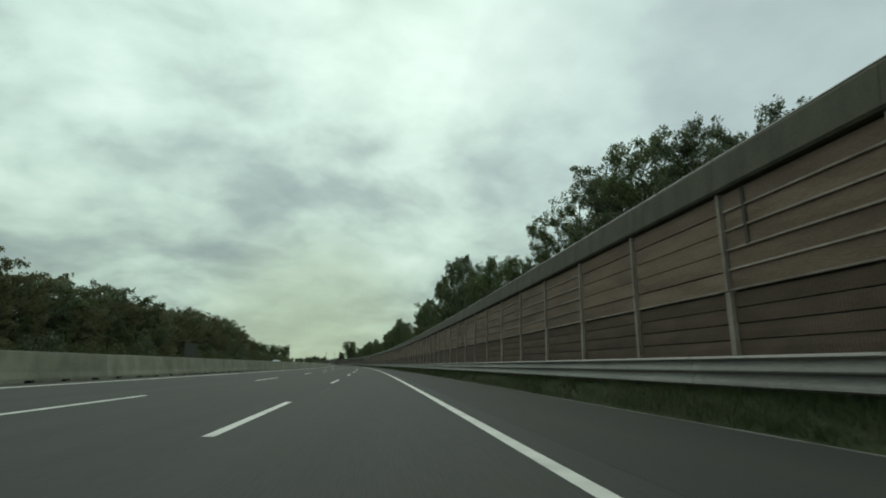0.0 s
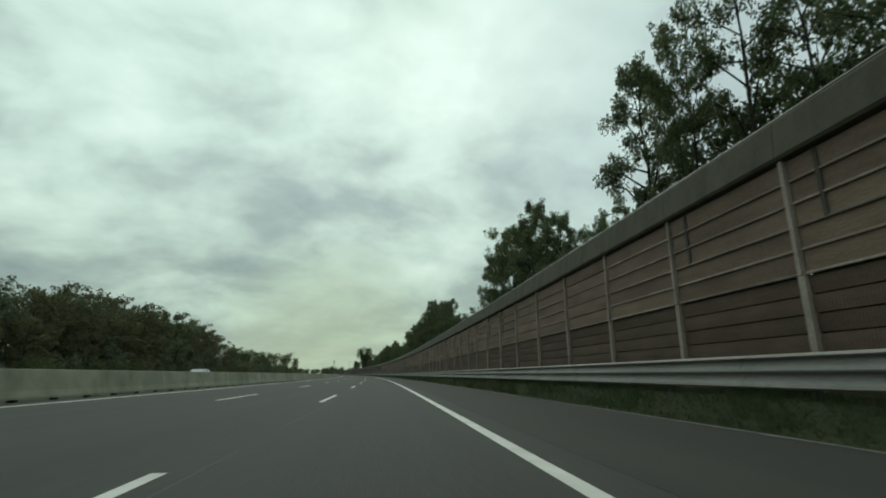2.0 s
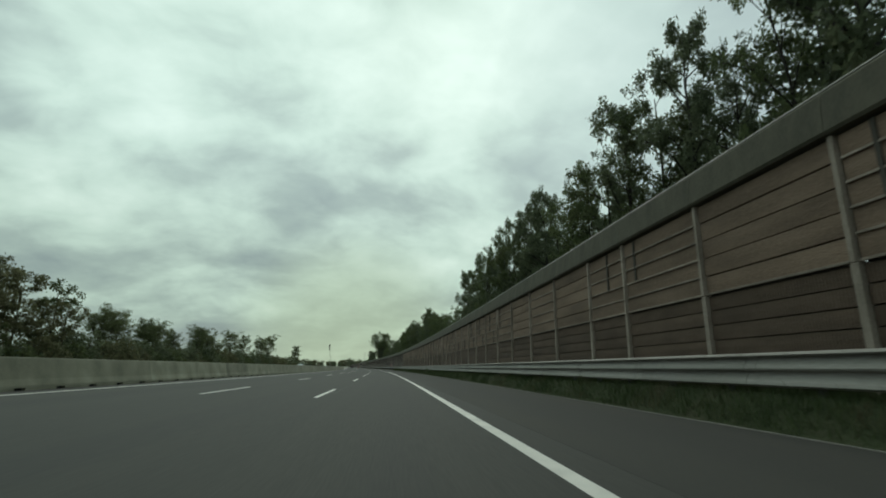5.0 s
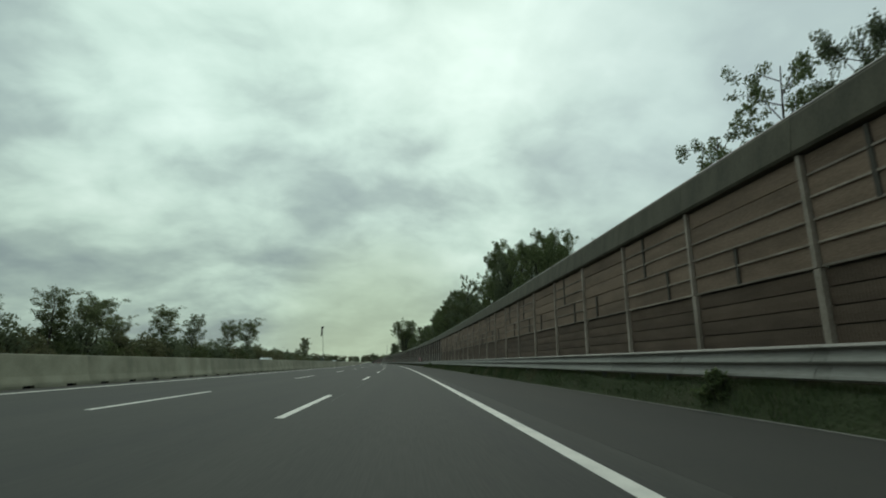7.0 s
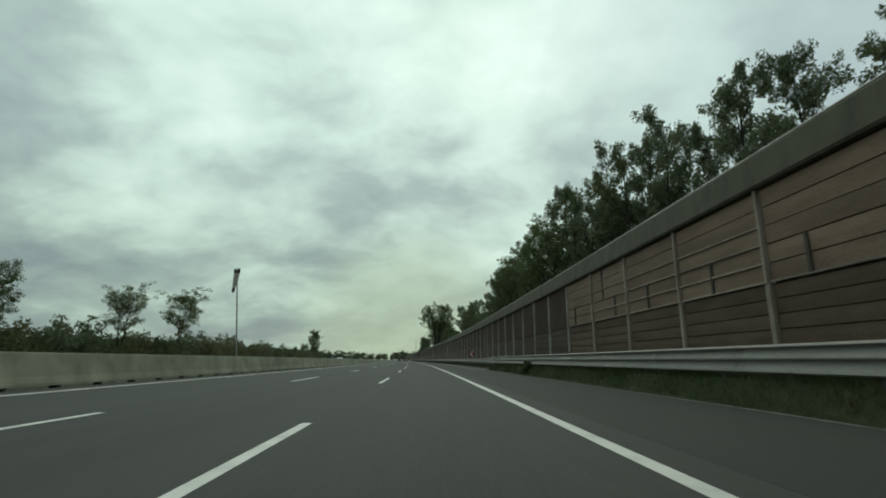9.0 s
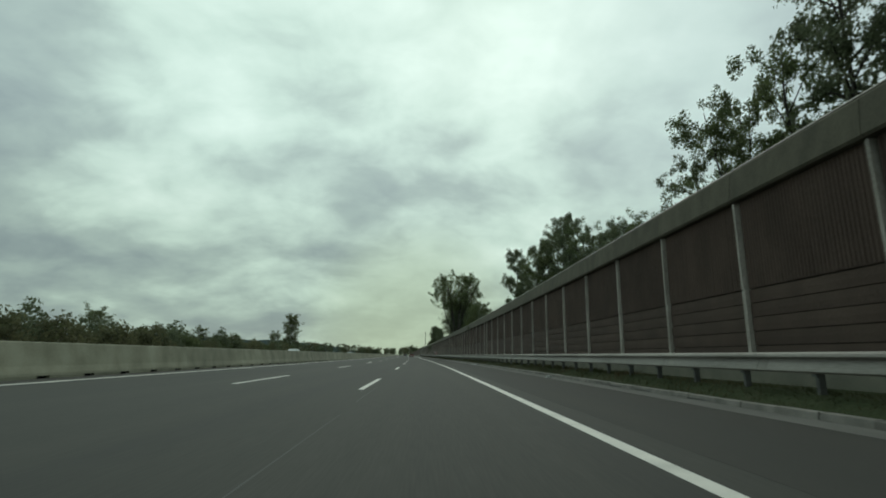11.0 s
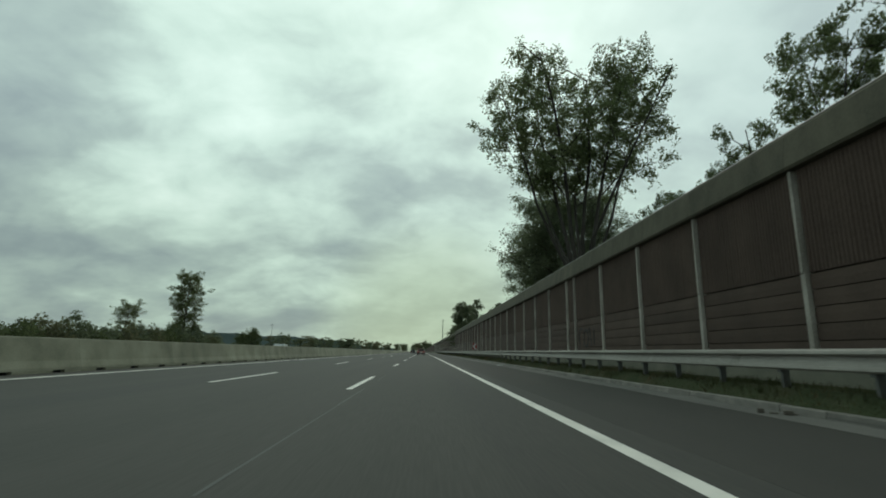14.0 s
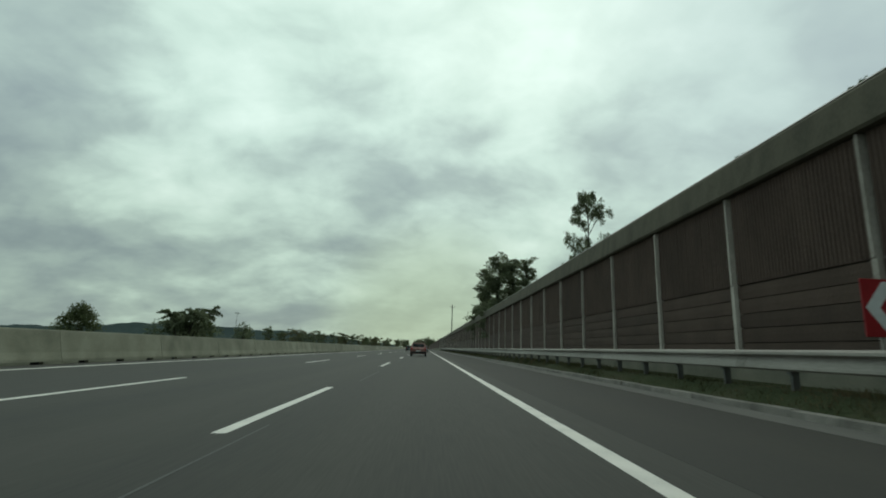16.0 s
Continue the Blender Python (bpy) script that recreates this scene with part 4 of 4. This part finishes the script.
# ---- roadside plants ----
weed = make_shrub(81, 0.34, 0.62, LEAF_GREEN, "leafy weed growing at the edge of the shoulder", 26, 40, 0.05, 0.08, "roadside weeds", "weed", "weed")
for x, y, z, s in ((4.62, 224.2, 0.1, 1.1), (4.60, 306.3, 0.1, 1.15), (4.8, 52.5, 0.2, 0.6), (4.7, 142.5, 0.15, 0.55), (5.0, 201, 0.3, 0.7), (4.95, 413, 0.15, 0.5), (4.8, 425.5, 0.12, 0.45)):
    put(weed, scaled(x, y, z, y * 31 % 360, s))
overhang = make_shrub(82, 0.9, 0.75, LEAF_OLIVE, "straggly shrub hanging over the noise barrier's cap", 40, 44, 0.06, 0.14, "shrubs over the cap")
for x, y, z, s in ((6.30, 414.6, 5.75, 0.75), (6.0, 413.9, 5.15, 0.65), (6.55, 412.2, 5.85, 0.5), (6.55, 409.6, 5.93, 0.6), (6.6, 408.7, 5.93, 0.45), (6.5, 482.8, 5.93, 0.85), (6.6, 482.0, 6.1, 0.7), (6.6, 488.6, 5.93, 0.75), (6.6, 489.8, 5.93, 0.6), (6.5, 496.0, 5.93, 0.5), (6.5, 499.5, 5.93, 0.5), (6.6, 393.0, 5.93, 0.5), (6.6, 401.5, 5.93, 0.6), (6.6, 403.5, 5.93, 0.5), (6.6, 119.6, 5.9, 1.0),
                   (6.6, 126.0, 5.93, 0.4)):
    put(overhang, scaled(x, y, z, y * 31 % 360, s))

# a sumac in the median: bare stems with drooping fronds
r = random.Random(9)
sumac = thing("sumac_bush", "dark sumac bush with palm-like fronds in the median", "shrub", at=pose(-16.3, 517.7, 0))
bm = bmesh.new()
fronds = []
for k in range(13):
    top = Vector((r.uniform(-1.3, 1.3), r.uniform(-1.3, 1.3), r.uniform(1.5, 2.8)))
    add_tube(bm, [(top.x * 0.2, top.y * 0.2, 0), top * 0.6, top], [0.05, 0.035, 0.02], 5)
    for j in range(9):
        a, up_by = r.uniform(0, 2 * math.pi), r.uniform(0.1, 0.75)
        for q in np.linspace(0.1, 1, 7):
            fronds.append(top + Vector((math.cos(a) * 0.62 * q, math.sin(a) * 0.62 * q, up_by * q - 0.45 * q * q)))
part("woody_frame", bm, BARK, sumac)
leaf_mesh("frond_foliage", fronds, 0.055, 7, 0.10, LEAF_DARK, sumac, 9)
low_leaves = [(r.gauss(0, 0.9), r.gauss(0, 0.9), r.uniform(0.2, 1.9)) for _ in range(110)]
leaf_mesh("foliage", low_leaves, 0.22, 24, 0.09, LEAF_DARK, sumac, 10)

# grass blades on the verges
def blades(name, n, y0, y1, x0, x1, ground_z, lo, hi, label, seed, mat=None):
    g = np.random.default_rng(seed)
    y = g.uniform(y0, y1, n)
    u = g.random(n)
    x = x0 + (x1 - x0) * u
    z = np.interp(x, [p[0] for p in ground_z], [p[1] for p in ground_z]) - 0.02
    h = g.uniform(lo, hi, n) * (0.55 + 0.75 * (0.5 + 0.5 * np.sin(y * 0.9 + np.sin(y * 0.37) * 3)))
    a = g.uniform(0, math.pi, n)
    w = g.uniform(0.006, 0.016, n)
    lean = g.normal(0, 0.3, (n, 2)) * h[:, None]
    v = np.empty((n, 3, 3))
    v[:, 0] = np.stack([x - np.cos(a) * w, y - np.sin(a) * w, z], 1)
    v[:, 1] = np.stack([x + np.cos(a) * w, y + np.sin(a) * w, z], 1)
    v[:, 2] = np.stack([x + lean[:, 0], y + lean[:, 1], z + h], 1)
    me = bpy.data.meshes.new(name)
    me.vertices.add(3 * n)
    me.vertices.foreach_set("co", v.reshape(-1))
    me.loops.add(3 * n)
    me.loops.foreach_set("vertex_index", np.arange(3 * n, dtype=np.int32))
    me.polygons.add(n)
    me.polygons.foreach_set("loop_start", np.arange(0, 3 * n, 3, dtype=np.int32))
    me.materials.append(mat or BLADE)
    me.update()
    return tagged(new(name, me), label, "grass", kind="stuff")


blades("grass", 190000, -10, CHANGE, 4.44, 5.5, VERGE_A, 0.08, 0.26, "uneven green grass on the verge", 5)
blades("grass", 90000, CHANGE, 640, 4.57, 5.6, VERGE_B, 0.06, 0.18, "short patchy olive grass behind the kerb", 6, BLADE_DRY)

# ---- signs, windsock, poles ----
RED = material("red_sign_face", [(0.27, 0.014, 0.018), (0.36, 0.02, 0.025)], 0.45, scale=2, grain=20, bump=0.05)
WHITE = material("white_sign_face", [(0.62, 0.64, 0.64), (0.76, 0.78, 0.78)], 0.45, scale=2, grain=20, bump=0.05)
SIGN_BACK = material("grey_sign_metal", [(0.20, 0.205, 0.20), (0.29, 0.295, 0.285)], 0.6, metal=0.2, scale=1, grain=18, bump=0.1)
SOCK = material("windsock_cloth", [(0.40, 0.36, 0.31), (0.55, 0.50, 0.44)], 0.9, scale=2, grain=30, bump=0.3)
SOCK_DARK = material("windsock_band", [(0.060, 0.050, 0.045), (0.10, 0.085, 0.075)], 0.9, scale=2, grain=30, bump=0.3)


def chevron_sign(x, y):
    s = thing("chevron_sign", "red and white chevron board on a steel post", "road sign", "chevron signs", pose(x, y, 0))
    bm = bmesh.new()
    add_tube(bm, [(0, 0.05, 0), (0, 0.05, 2.2)], [0.035, 0.035], 10)
    part("post", bm, GALV, s)
    board = part("board", box_bm(-0.29, 0.29, -0.012, 0.012, 1.31, 2.19, bevel=0.006), RED, s)
    bm = bmesh.new()
    for sgn in (-1, 1):
        pts = [(-0.25, 1.75), (-0.03, 1.75), (0.27, 1.75 + sgn * 0.40), (0.05, 1.75 + sgn * 0.40)]
        front = [bm.verts.new((px, -0.017, pz)) for px, pz in pts]
        back = [bm.verts.new((px, -0.0125, pz)) for px, pz in pts]
        bm.faces.new(front)
        bm.faces.new(back[::-1])
        for k in range(4):
            bm.faces.new((front[k], front[(k + 1) % 4], back[(k + 1) % 4], back[k]))
    part("chevron", bm, WHITE, board, "white chevron")
    part("bracket", box_bm(-0.06, 0.06, 0.012, 0.09, 1.7, 1.78), GALV_DARK, s)


chevron_sign(5.12, 494.9)
chevron_sign(5.12, 342.0)

sock = thing("windsock", "pale drooping windsock with dark bands on a steel pole", "windsock", at=pose(-15.68, 312.6, 0, 0, -5.2))
bm = bmesh.new()
add_tube(bm, [(0, 0, -0.1), (0, 0, 7.55)], [0.06, 0.04], 10)
add_tube(bm, [(0, 0, 7.5), (-0.06, 0, 7.62)], [0.03, 0.03], 8)
part("pole", bm, GALV, sock)
bm = bmesh.new()
add_tube(bm, [(0.24 * math.cos(a), 0.24 * math.sin(a), 7.66 + 0.05 * math.cos(a)) for a in np.linspace(0, 2 * math.pi, 17)], [0.018] * 17, 5)
part("hoop", bm, GALV_DARK, sock)
for i in range(6):
    f0, f1 = i / 6, (i + 1) / 6
    bm = bmesh.new()
    rings = []
    for f in (f0, (f0 + f1) / 2, f1):
        rad = 0.25 - 0.12 * f
        cx, cz = -0.32 * f ** 1.3, 7.64 - 1.75 * f
        rings.append([bm.verts.new((cx + rad * math.cos(a) * (1 - 0.25 * f), rad * math.sin(a) * 0.8, cz + 0.03 * math.sin(5 * a + i))) for a in np.linspace(0, 2 * math.pi, 14, endpoint=False)])
    for a, b in zip(rings, rings[1:]):
        for k in range(14):
            bm.faces.new((a[k], a[(k + 1) % 14], b[(k + 1) % 14], b[k]))
    part("band", bm, SOCK_DARK if i in (0, 5) else SOCK, sock, "dark band" if i in (0, 5) else "", True)


def pole(name, x, y, top, head, label):
    p = thing(name, label, "pole", at=pose(x, y, 0))
    bm = bmesh.new()
    add_tube(bm, [(0, 0, -0.2), (0, 0, top * 0.5), (0, 0, top)], [0.20, 0.17, 0.13] if not head else [0.13, 0.1, 0.06], 8)
    part("shaft", bm, GALV_DARK, p)
    bm = bmesh.new()
    if head:
        for a in range(4):
            add_box(bm, -1.0 + 0.5 * a, -0.7 + 0.5 * a, -0.2, 0.2, top - 0.1, top + 0.25, bevel=0.04)
        add_box(bm, -1.1, 1.1, -0.05, 0.05, top - 0.15, top - 0.05)
        part("floodlight_head", bm, SIGN_BACK, p)
    else:
        add_box(bm, -0.9, 0.9, -0.05, 0.05, top - 0.7, top - 0.6)
        part("crossarm", bm, GALV_DARK, p)


pole("floodlight_mast", -94.1, 728.0, 14.4, True, "slender grey floodlight mast far across the fields")
pole("utility_pole", 6.9, 650.0, 15.5, False, "tall dark utility pole behind the noise barrier")

PANEL = material("weathered_sign_back", [(0.095, 0.094, 0.080), (0.135, 0.132, 0.114)], 0.8, scale=1, grain=18, bump=0.1, stretch=(1, 1, 0.3))
panel = thing("road_sign_back", "weathered grey ribbed back of a road sign on two posts", "road sign", at=pose(-38.5, 111.2, 0))
part("panel", box_bm(-1.2, 1.2, -0.03, 0.03, 1.3, 4.25, bevel=0.01), PANEL, panel)
for px in (-0.95, -0.47, 0.0, 0.47, 0.95):
    part("rib", box_bm(px - 0.04, px + 0.04, -0.075, -0.032, 1.35, 4.2, bevel=0.008), PANEL, panel)
for px in (-0.8, 0.8):
    bm = bmesh.new()
    add_tube(bm, [(px, 0.08, -0.1), (px, 0.08, 4.1)], [0.05, 0.05], 8)
    part("post", bm, GALV, panel)

# ---- vehicles ----
RUBBER = material("tyre_rubber", [(0.012, 0.012, 0.012), (0.022, 0.022, 0.022)], 0.85, scale=5, grain=40, bump=0.2)
CAR_GLASS = material("car_glass", [(0.012, 0.015, 0.016), (0.02, 0.024, 0.025)], 0.08, scale=1, grain=8, bump=0)
LAMP_RED = material("tail_lamp", [(0.30, 0.012, 0.012), (0.42, 0.02, 0.02)], 0.2, scale=3, grain=15, bump=0)
PALE_STRIP = material("pale_strip", [(0.55, 0.55, 0.52), (0.65, 0.65, 0.62)], 0.5, scale=3, grain=15, bump=0)


def paint(name, c):
    return material(name, [tuple(v * 0.85 for v in c), c], 0.28, metal=0.1, scale=0.8, grain=12, bump=0.02)


def side_bm(profile, half, tuck=0.0):
    """A (y, z) side profile drawn across x, its upper points tucked in."""
    bm = bmesh.new()
    zs = [z for _, z in profile]
    lo, hi = min(zs), max(zs)
    rows = []
    for sgn in (-1, 1):
        rows.append([bm.verts.new((sgn * (half - tuck * ((z - lo) / (hi - lo)) ** 1.5), y, z)) for y, z in profile])
    n = len(profile)
    for i in range(n):
        bm.faces.new((rows[0][i], rows[0][(i + 1) % n], rows[1][(i + 1) % n], rows[1][i]))
    bm.faces.new(rows[0][::-1])
    bm.faces.new(rows[1])
    bmesh.ops.bevel(bm, geom=[e for e in bm.edges], offset=0.035, segments=2, affect="EDGES")
    return bm


def make_car(label, colour, x, y, turn=0, van=False):
    c = thing("van" if van else "car", label, "van" if van else "car", at=pose(x, y, 0, 0, 0, turn))
    if van:
        L, half, roof = 2.6, 0.98, 2.15
        part("body", side_bm([(-L, 0.35), (L - 0.05, 0.35), (L, 0.85), (L - 0.75, 1.15), (L - 1.4, roof - 0.15), (L - 1.8, roof), (-L + 0.1, roof), (-L, roof - 0.2)], half, 0.12), colour, c)
        glass = [(L - 0.80, 1.18), (L - 1.38, roof - 0.22), (L - 1.5, roof - 0.22), (L - 1.3, 1.18)]
        cabin = None
    else:
        L, half, roof = 2.12, 0.89, 1.46
        part("body", side_bm([(-L, 0.38), (-L + 0.1, 0.26), (L - 0.1, 0.26), (L, 0.45), (L - 0.05, 0.68), (L - 0.9, 0.92), (-L + 0.25, 0.98), (-L + 0.02, 0.80)], half, 0.06), colour, c)
        cabin = part("cabin", side_bm([(L - 1.05, 0.90), (L - 1.75, roof - 0.04), (L - 2.1, roof), (-L + 0.75, roof - 0.02), (-L + 0.28, 0.97)], half - 0.05, 0.17), colour, c)
    bm = bmesh.new()
    zb, zt = (1.2, roof - 0.25) if van else (1.0, roof - 0.09)
    yb, yt = (-L - 0.004, -L - 0.004) if van else (-L + 0.255, -L + 0.63)
    quad = [(-half + 0.22, yb, zb), (half - 0.22, yb, zb), (half - 0.27, yt, zt), (-half + 0.27, yt, zt)]
    bm.faces.new([bm.verts.new((a, b - 0.012, d)) for a, b, d in quad])
    bmesh.ops.solidify(bm, geom=bm.faces[:], thickness=0.02)
    part("rear_window", bm, CAR_GLASS, c)
    for sgn in (-1, 1):
        bm = bmesh.new()
        if van:
            pts = [(1.2, 1.25), (1.55, 1.25), (1.0, roof - 0.3), (0.5, roof - 0.3), (0.5, 1.25)]
            off = half - 0.085
        else:
            pts = [(L - 1.2, 1.0), (L - 1.8, roof - 0.12), (-L + 0.85, roof - 0.12), (-L + 0.5, 1.02)]
            off = half - 0.085
        bm.faces.new([bm.verts.new((sgn * (off - (0.12 if d > 1.2 else 0) * (not van) + 0.01), b, d)) for b, d in pts])
        bmesh.ops.solidify(bm, geom=bm.faces[:], thickness=0.015)
        part("side_window", bm, CAR_GLASS, c)
        part("tail_lamp", box_bm(sgn * (half - 0.16) - 0.12, sgn * (half - 0.16) + 0.12, -L - 0.02, -L + 0.12, 0.72 if not van else 0.9, 0.90 if not van else 1.25, bevel=0.02), LAMP_RED, c)
        part("mirror", box_bm(sgn * (half + 0.1) - 0.09, sgn * (half + 0.1) + 0.09, L - 1.35, L - 1.23, 0.95, 1.09, bevel=0.03), colour, c)
        for yy in (-L + 0.8, L - 0.8):
            tyre = bmesh.new()
            add_tube(tyre, [(sgn * (half - 0.2), yy, 0.32), (sgn * (half - 0.17), yy, 0.32), (sgn * (half - 0.02), yy, 0.32), (sgn * (half + 0.005), yy, 0.32)], [0.28, 0.32, 0.32, 0.28], 18)
            w = part("wheel", tyre, RUBBER, c)
            rim = bmesh.new()
            add_tube(rim, [(sgn * (half - 0.02), yy, 0.32), (sgn * (half + 0.015), yy, 0.32)], [0.2, 0.19], 14)
            part("rim", rim, GALV, w)
    part("bumper", box_bm(-half + 0.04, half - 0.04, -L - 0.06, -L + 0.1, 0.32, 0.52, bevel=0.04), RUBBER, c, "dark rear bumper")
    part("rear_strip", box_bm(-0.26, 0.26, -L - 0.075, -L - 0.055, 0.54, 0.65), PALE_STRIP, c)
    return c


CAR_RED = paint("red_car_paint", (0.24, 0.105, 0.088))
CAR_DARK = paint("dark_car_paint", (0.022, 0.024, 0.027))
CAR_WHITE = paint("white_car_paint", (0.60, 0.62, 0.62))
CAR_SILVER = paint("silver_car_paint", (0.30, 0.31, 0.31))
make_car("dull red hatchback on the asphalt carriageway", CAR_RED, -2.45, 544)
make_car("dark hatchback far off on the asphalt carriageway", CAR_DARK, -5.6, 612)
make_car("silver car far off on the asphalt carriageway", CAR_SILVER, -1.9, 600)
make_car("white van on the opposite carriageway", CAR_WHITE, -27.0, 32, 180, True)
make_car("white car on the opposite carriageway", CAR_WHITE, -23.0, 124, 180)
make_car("white car on the opposite carriageway", CAR_WHITE, -23.0, 297, 180)
make_car("white car on the opposite carriageway", CAR_WHITE, -23.0, 420, 180)
make_car("silver car on the opposite carriageway", CAR_SILVER, -23.0, 500, 180)

# ---- litter and scrawl ----
LITTER = material("pale_litter", [(0.35, 0.36, 0.34), (0.58, 0.58, 0.55)], 0.8, scale=6, grain=40, bump=0.3)
r = random.Random(3)


def litter(x, y, n, size, mat, label):
    bm = bmesh.new()
    for _ in range(n):
        a, b, w = r.uniform(-size, size), r.uniform(-size * 1.6, size * 1.6), r.uniform(0.03, 0.10)
        add_box(bm, a - w, a + w, b - w * 1.3, b + w * 1.3, 0.0, r.uniform(0.02, 0.09), bevel=0.008)
    o = part("litter", bm, mat, None)
    o.matrix_basis = pose(x, y, 0.006, 0, 0, r.uniform(0, 90))
    tagged(o, label, "litter", "roadside litter")


litter(4.05, 391.9, 12, 0.28, LITTER, "pale crumpled litter lying in the gutter")
litter(3.75, 359.0, 3, 0.16, LITTER, "flat pale litter lying in the gutter")
litter(4.0, 435.6, 4, 0.14, BATTEN, "dark scrap lying in the gutter")
litter(3.85, 464.6, 3, 0.14, LITTER, "flat pale litter lying in the gutter")
bm = bmesh.new()


def stroke(points, width=0.035):
    """A flat sprayed stroke on the barrier's face through (y, z) points."""
    rows = []
    for k, (py, pz) in enumerate(points):
        ay, az = points[max(k - 1, 0)]
        by, bz = points[min(k + 1, len(points) - 1)]
        n = math.hypot(by - ay, bz - az)
        ny, nz = -(bz - az) / n * width, (by - ay) / n * width
        rows.append([bm.verts.new((WALL_X - 0.012 + dx, py + s * ny, pz + s * nz)) for s, dx in ((1, 0), (-1, 0), (-1, 0.03), (1, 0.03))])
    for p, q in zip(rows, rows[1:]):
        for k in range(4):
            bm.faces.new((p[k], p[(k + 1) % 4], q[(k + 1) % 4], q[k]))


def arc(cy, cz, ry, rz, a0, a1):
    return [(cy + ry * math.cos(a), cz + rz * math.sin(a)) for a in np.linspace(radians(a0), radians(a1), 14)]


stroke(arc(452.2, 1.8, 0.34, 0.45, -60, 130))
stroke(arc(451.45, 1.75, 0.33, 0.42, 0, 350))
stroke([(450.95, 2.25), (450.75, 1.75), (450.65, 1.35)])
stroke([(450.35, 2.2), (450.3, 1.4)], 0.03)
SCRAWL = material("spray_paint", [(0.020, 0.020, 0.024), (0.045, 0.042, 0.045)], 0.8, scale=6, grain=30, bump=0)
tagged(part("paint_mark", bm, SCRAWL, None), "dark sprayed strokes on the noise barrier", "paint mark")

# ---- distance ----
# the haze of distance is mixed into the hill's own blue-green colour
HILL = material("distant_hill", [(0.050, 0.068, 0.066), (0.068, 0.088, 0.084)], 1.0, scale=0.012, grain=0.08, bump=0, where="World", spec=0.0)
verts, faces = [], []
for i in range(81):
    x = -4200 + i * 50
    h = 105 * math.exp(-((x + 1750) / 900) ** 2) + 40 * math.exp(-((x + 750) / 420) ** 2) + 60 * math.exp(-((x + 3400) / 700) ** 2) + 5 * math.sin(i * 0.9) + 3 * math.sin(i * 2.3)
    verts += [(x, 3700, -2), (x, 3900, max(2, h)), (x, 4200, -2)]
for i in range(80):
    a = i * 3
    faces += [(a, a + 3, a + 4, a + 1), (a + 1, a + 4, a + 5, a + 2)]
tagged(mesh_object("hill", verts, faces, HILL), "hazy blue-green wooded hill in the distance", "hill", kind="structure")

# ---- kerb stones ----
kerb = tagged(part("kerb", box_bm(4.36, 4.53, CHANGE, 1000, -0.2, 0.05), GUTTER, None), "weathered concrete kerb beside the gutter", "kerb", kind="structure")
bm = bmesh.new()
add_prism(bm, [(4.348, 0.0), (4.365, 0.115), (4.385, 0.13), (4.54, 0.13), (4.545, 0.0)], 0.006, 0.994)
stone = bpy.data.meshes.new("kerb_stone")
bmesh.ops.recalc_face_normals(bm, faces=bm.faces[:])
bm.to_mesh(stone)
bm.free()
stone.materials.append(KERB)
for k in range(290):
    o = new("kerb_stone", stone)
    o.parent = kerb
    o.matrix_basis = pose(r.uniform(-0.008, 0.008), CHANGE + k, r.uniform(-0.01, 0.008), 0, 0, r.uniform(-0.3, 0.3))
tagged(part("kerb_stones", prism_bm([(4.348, 0.0), (4.365, 0.115), (4.385, 0.13), (4.54, 0.13), (4.545, 0.0)], CHANGE + 290, 1000), KERB, kerb), kind="stuff")

# ---- lay the straight plan along the road's curve ----
def bend_mesh(me):
    """Moves a mesh that is built at its place in the straight plan onto the curve, keeping its plan coordinates for the materials."""
    n = len(me.vertices)
    co = np.empty(n * 3)
    me.vertices.foreach_get("co", co)
    co = co.reshape(-1, 3)
    lo, hi = co[:, 1].min(), co[:, 1].max()
    if hi - lo > 12 and n < 400:
        bm = bmesh.new()
        bm.from_mesh(me)
        for y in np.arange(lo + 8, min(hi, 640) - 1, 8.0):
            bmesh.ops.bisect_plane(bm, geom=bm.verts[:] + bm.edges[:] + bm.faces[:], plane_co=(0, y, 0), plane_no=(0, 1, 0))
        bm.to_mesh(me)
        bm.free()
        n = len(me.vertices)
        co = np.empty(n * 3)
        me.vertices.foreach_get("co", co)
        co = co.reshape(-1, 3)
    me.attributes.new("plan", "FLOAT_VECTOR", "POINT").data.foreach_set("vector", co.reshape(-1).astype(np.float32))
    h = np.interp(co[:, 1], STATION, HEADING)
    out = np.stack([np.interp(co[:, 1], STATION, LINE_X) + co[:, 0] * np.cos(h), np.interp(co[:, 1], STATION, LINE_Y) + co[:, 0] * np.sin(h), co[:, 2]], 1)
    me.vertices.foreach_set("co", out.reshape(-1))
    me.update()


for ob in list(scene.objects):
    if ob.parent or ob in (cam, sun, ground):
        continue
    at_origin = ob.matrix_basis == Matrix.Identity(4)
    if ob.data is not None and at_origin:
        bend_mesh(ob.data)
        for child in ob.children:
            if child.matrix_basis == Matrix.Identity(4):
                bend_mesh(child.data)
            else:
                child.matrix_basis = bent(child.matrix_basis)
    else:
        ob.matrix_basis = bent(ob.matrix_basis)
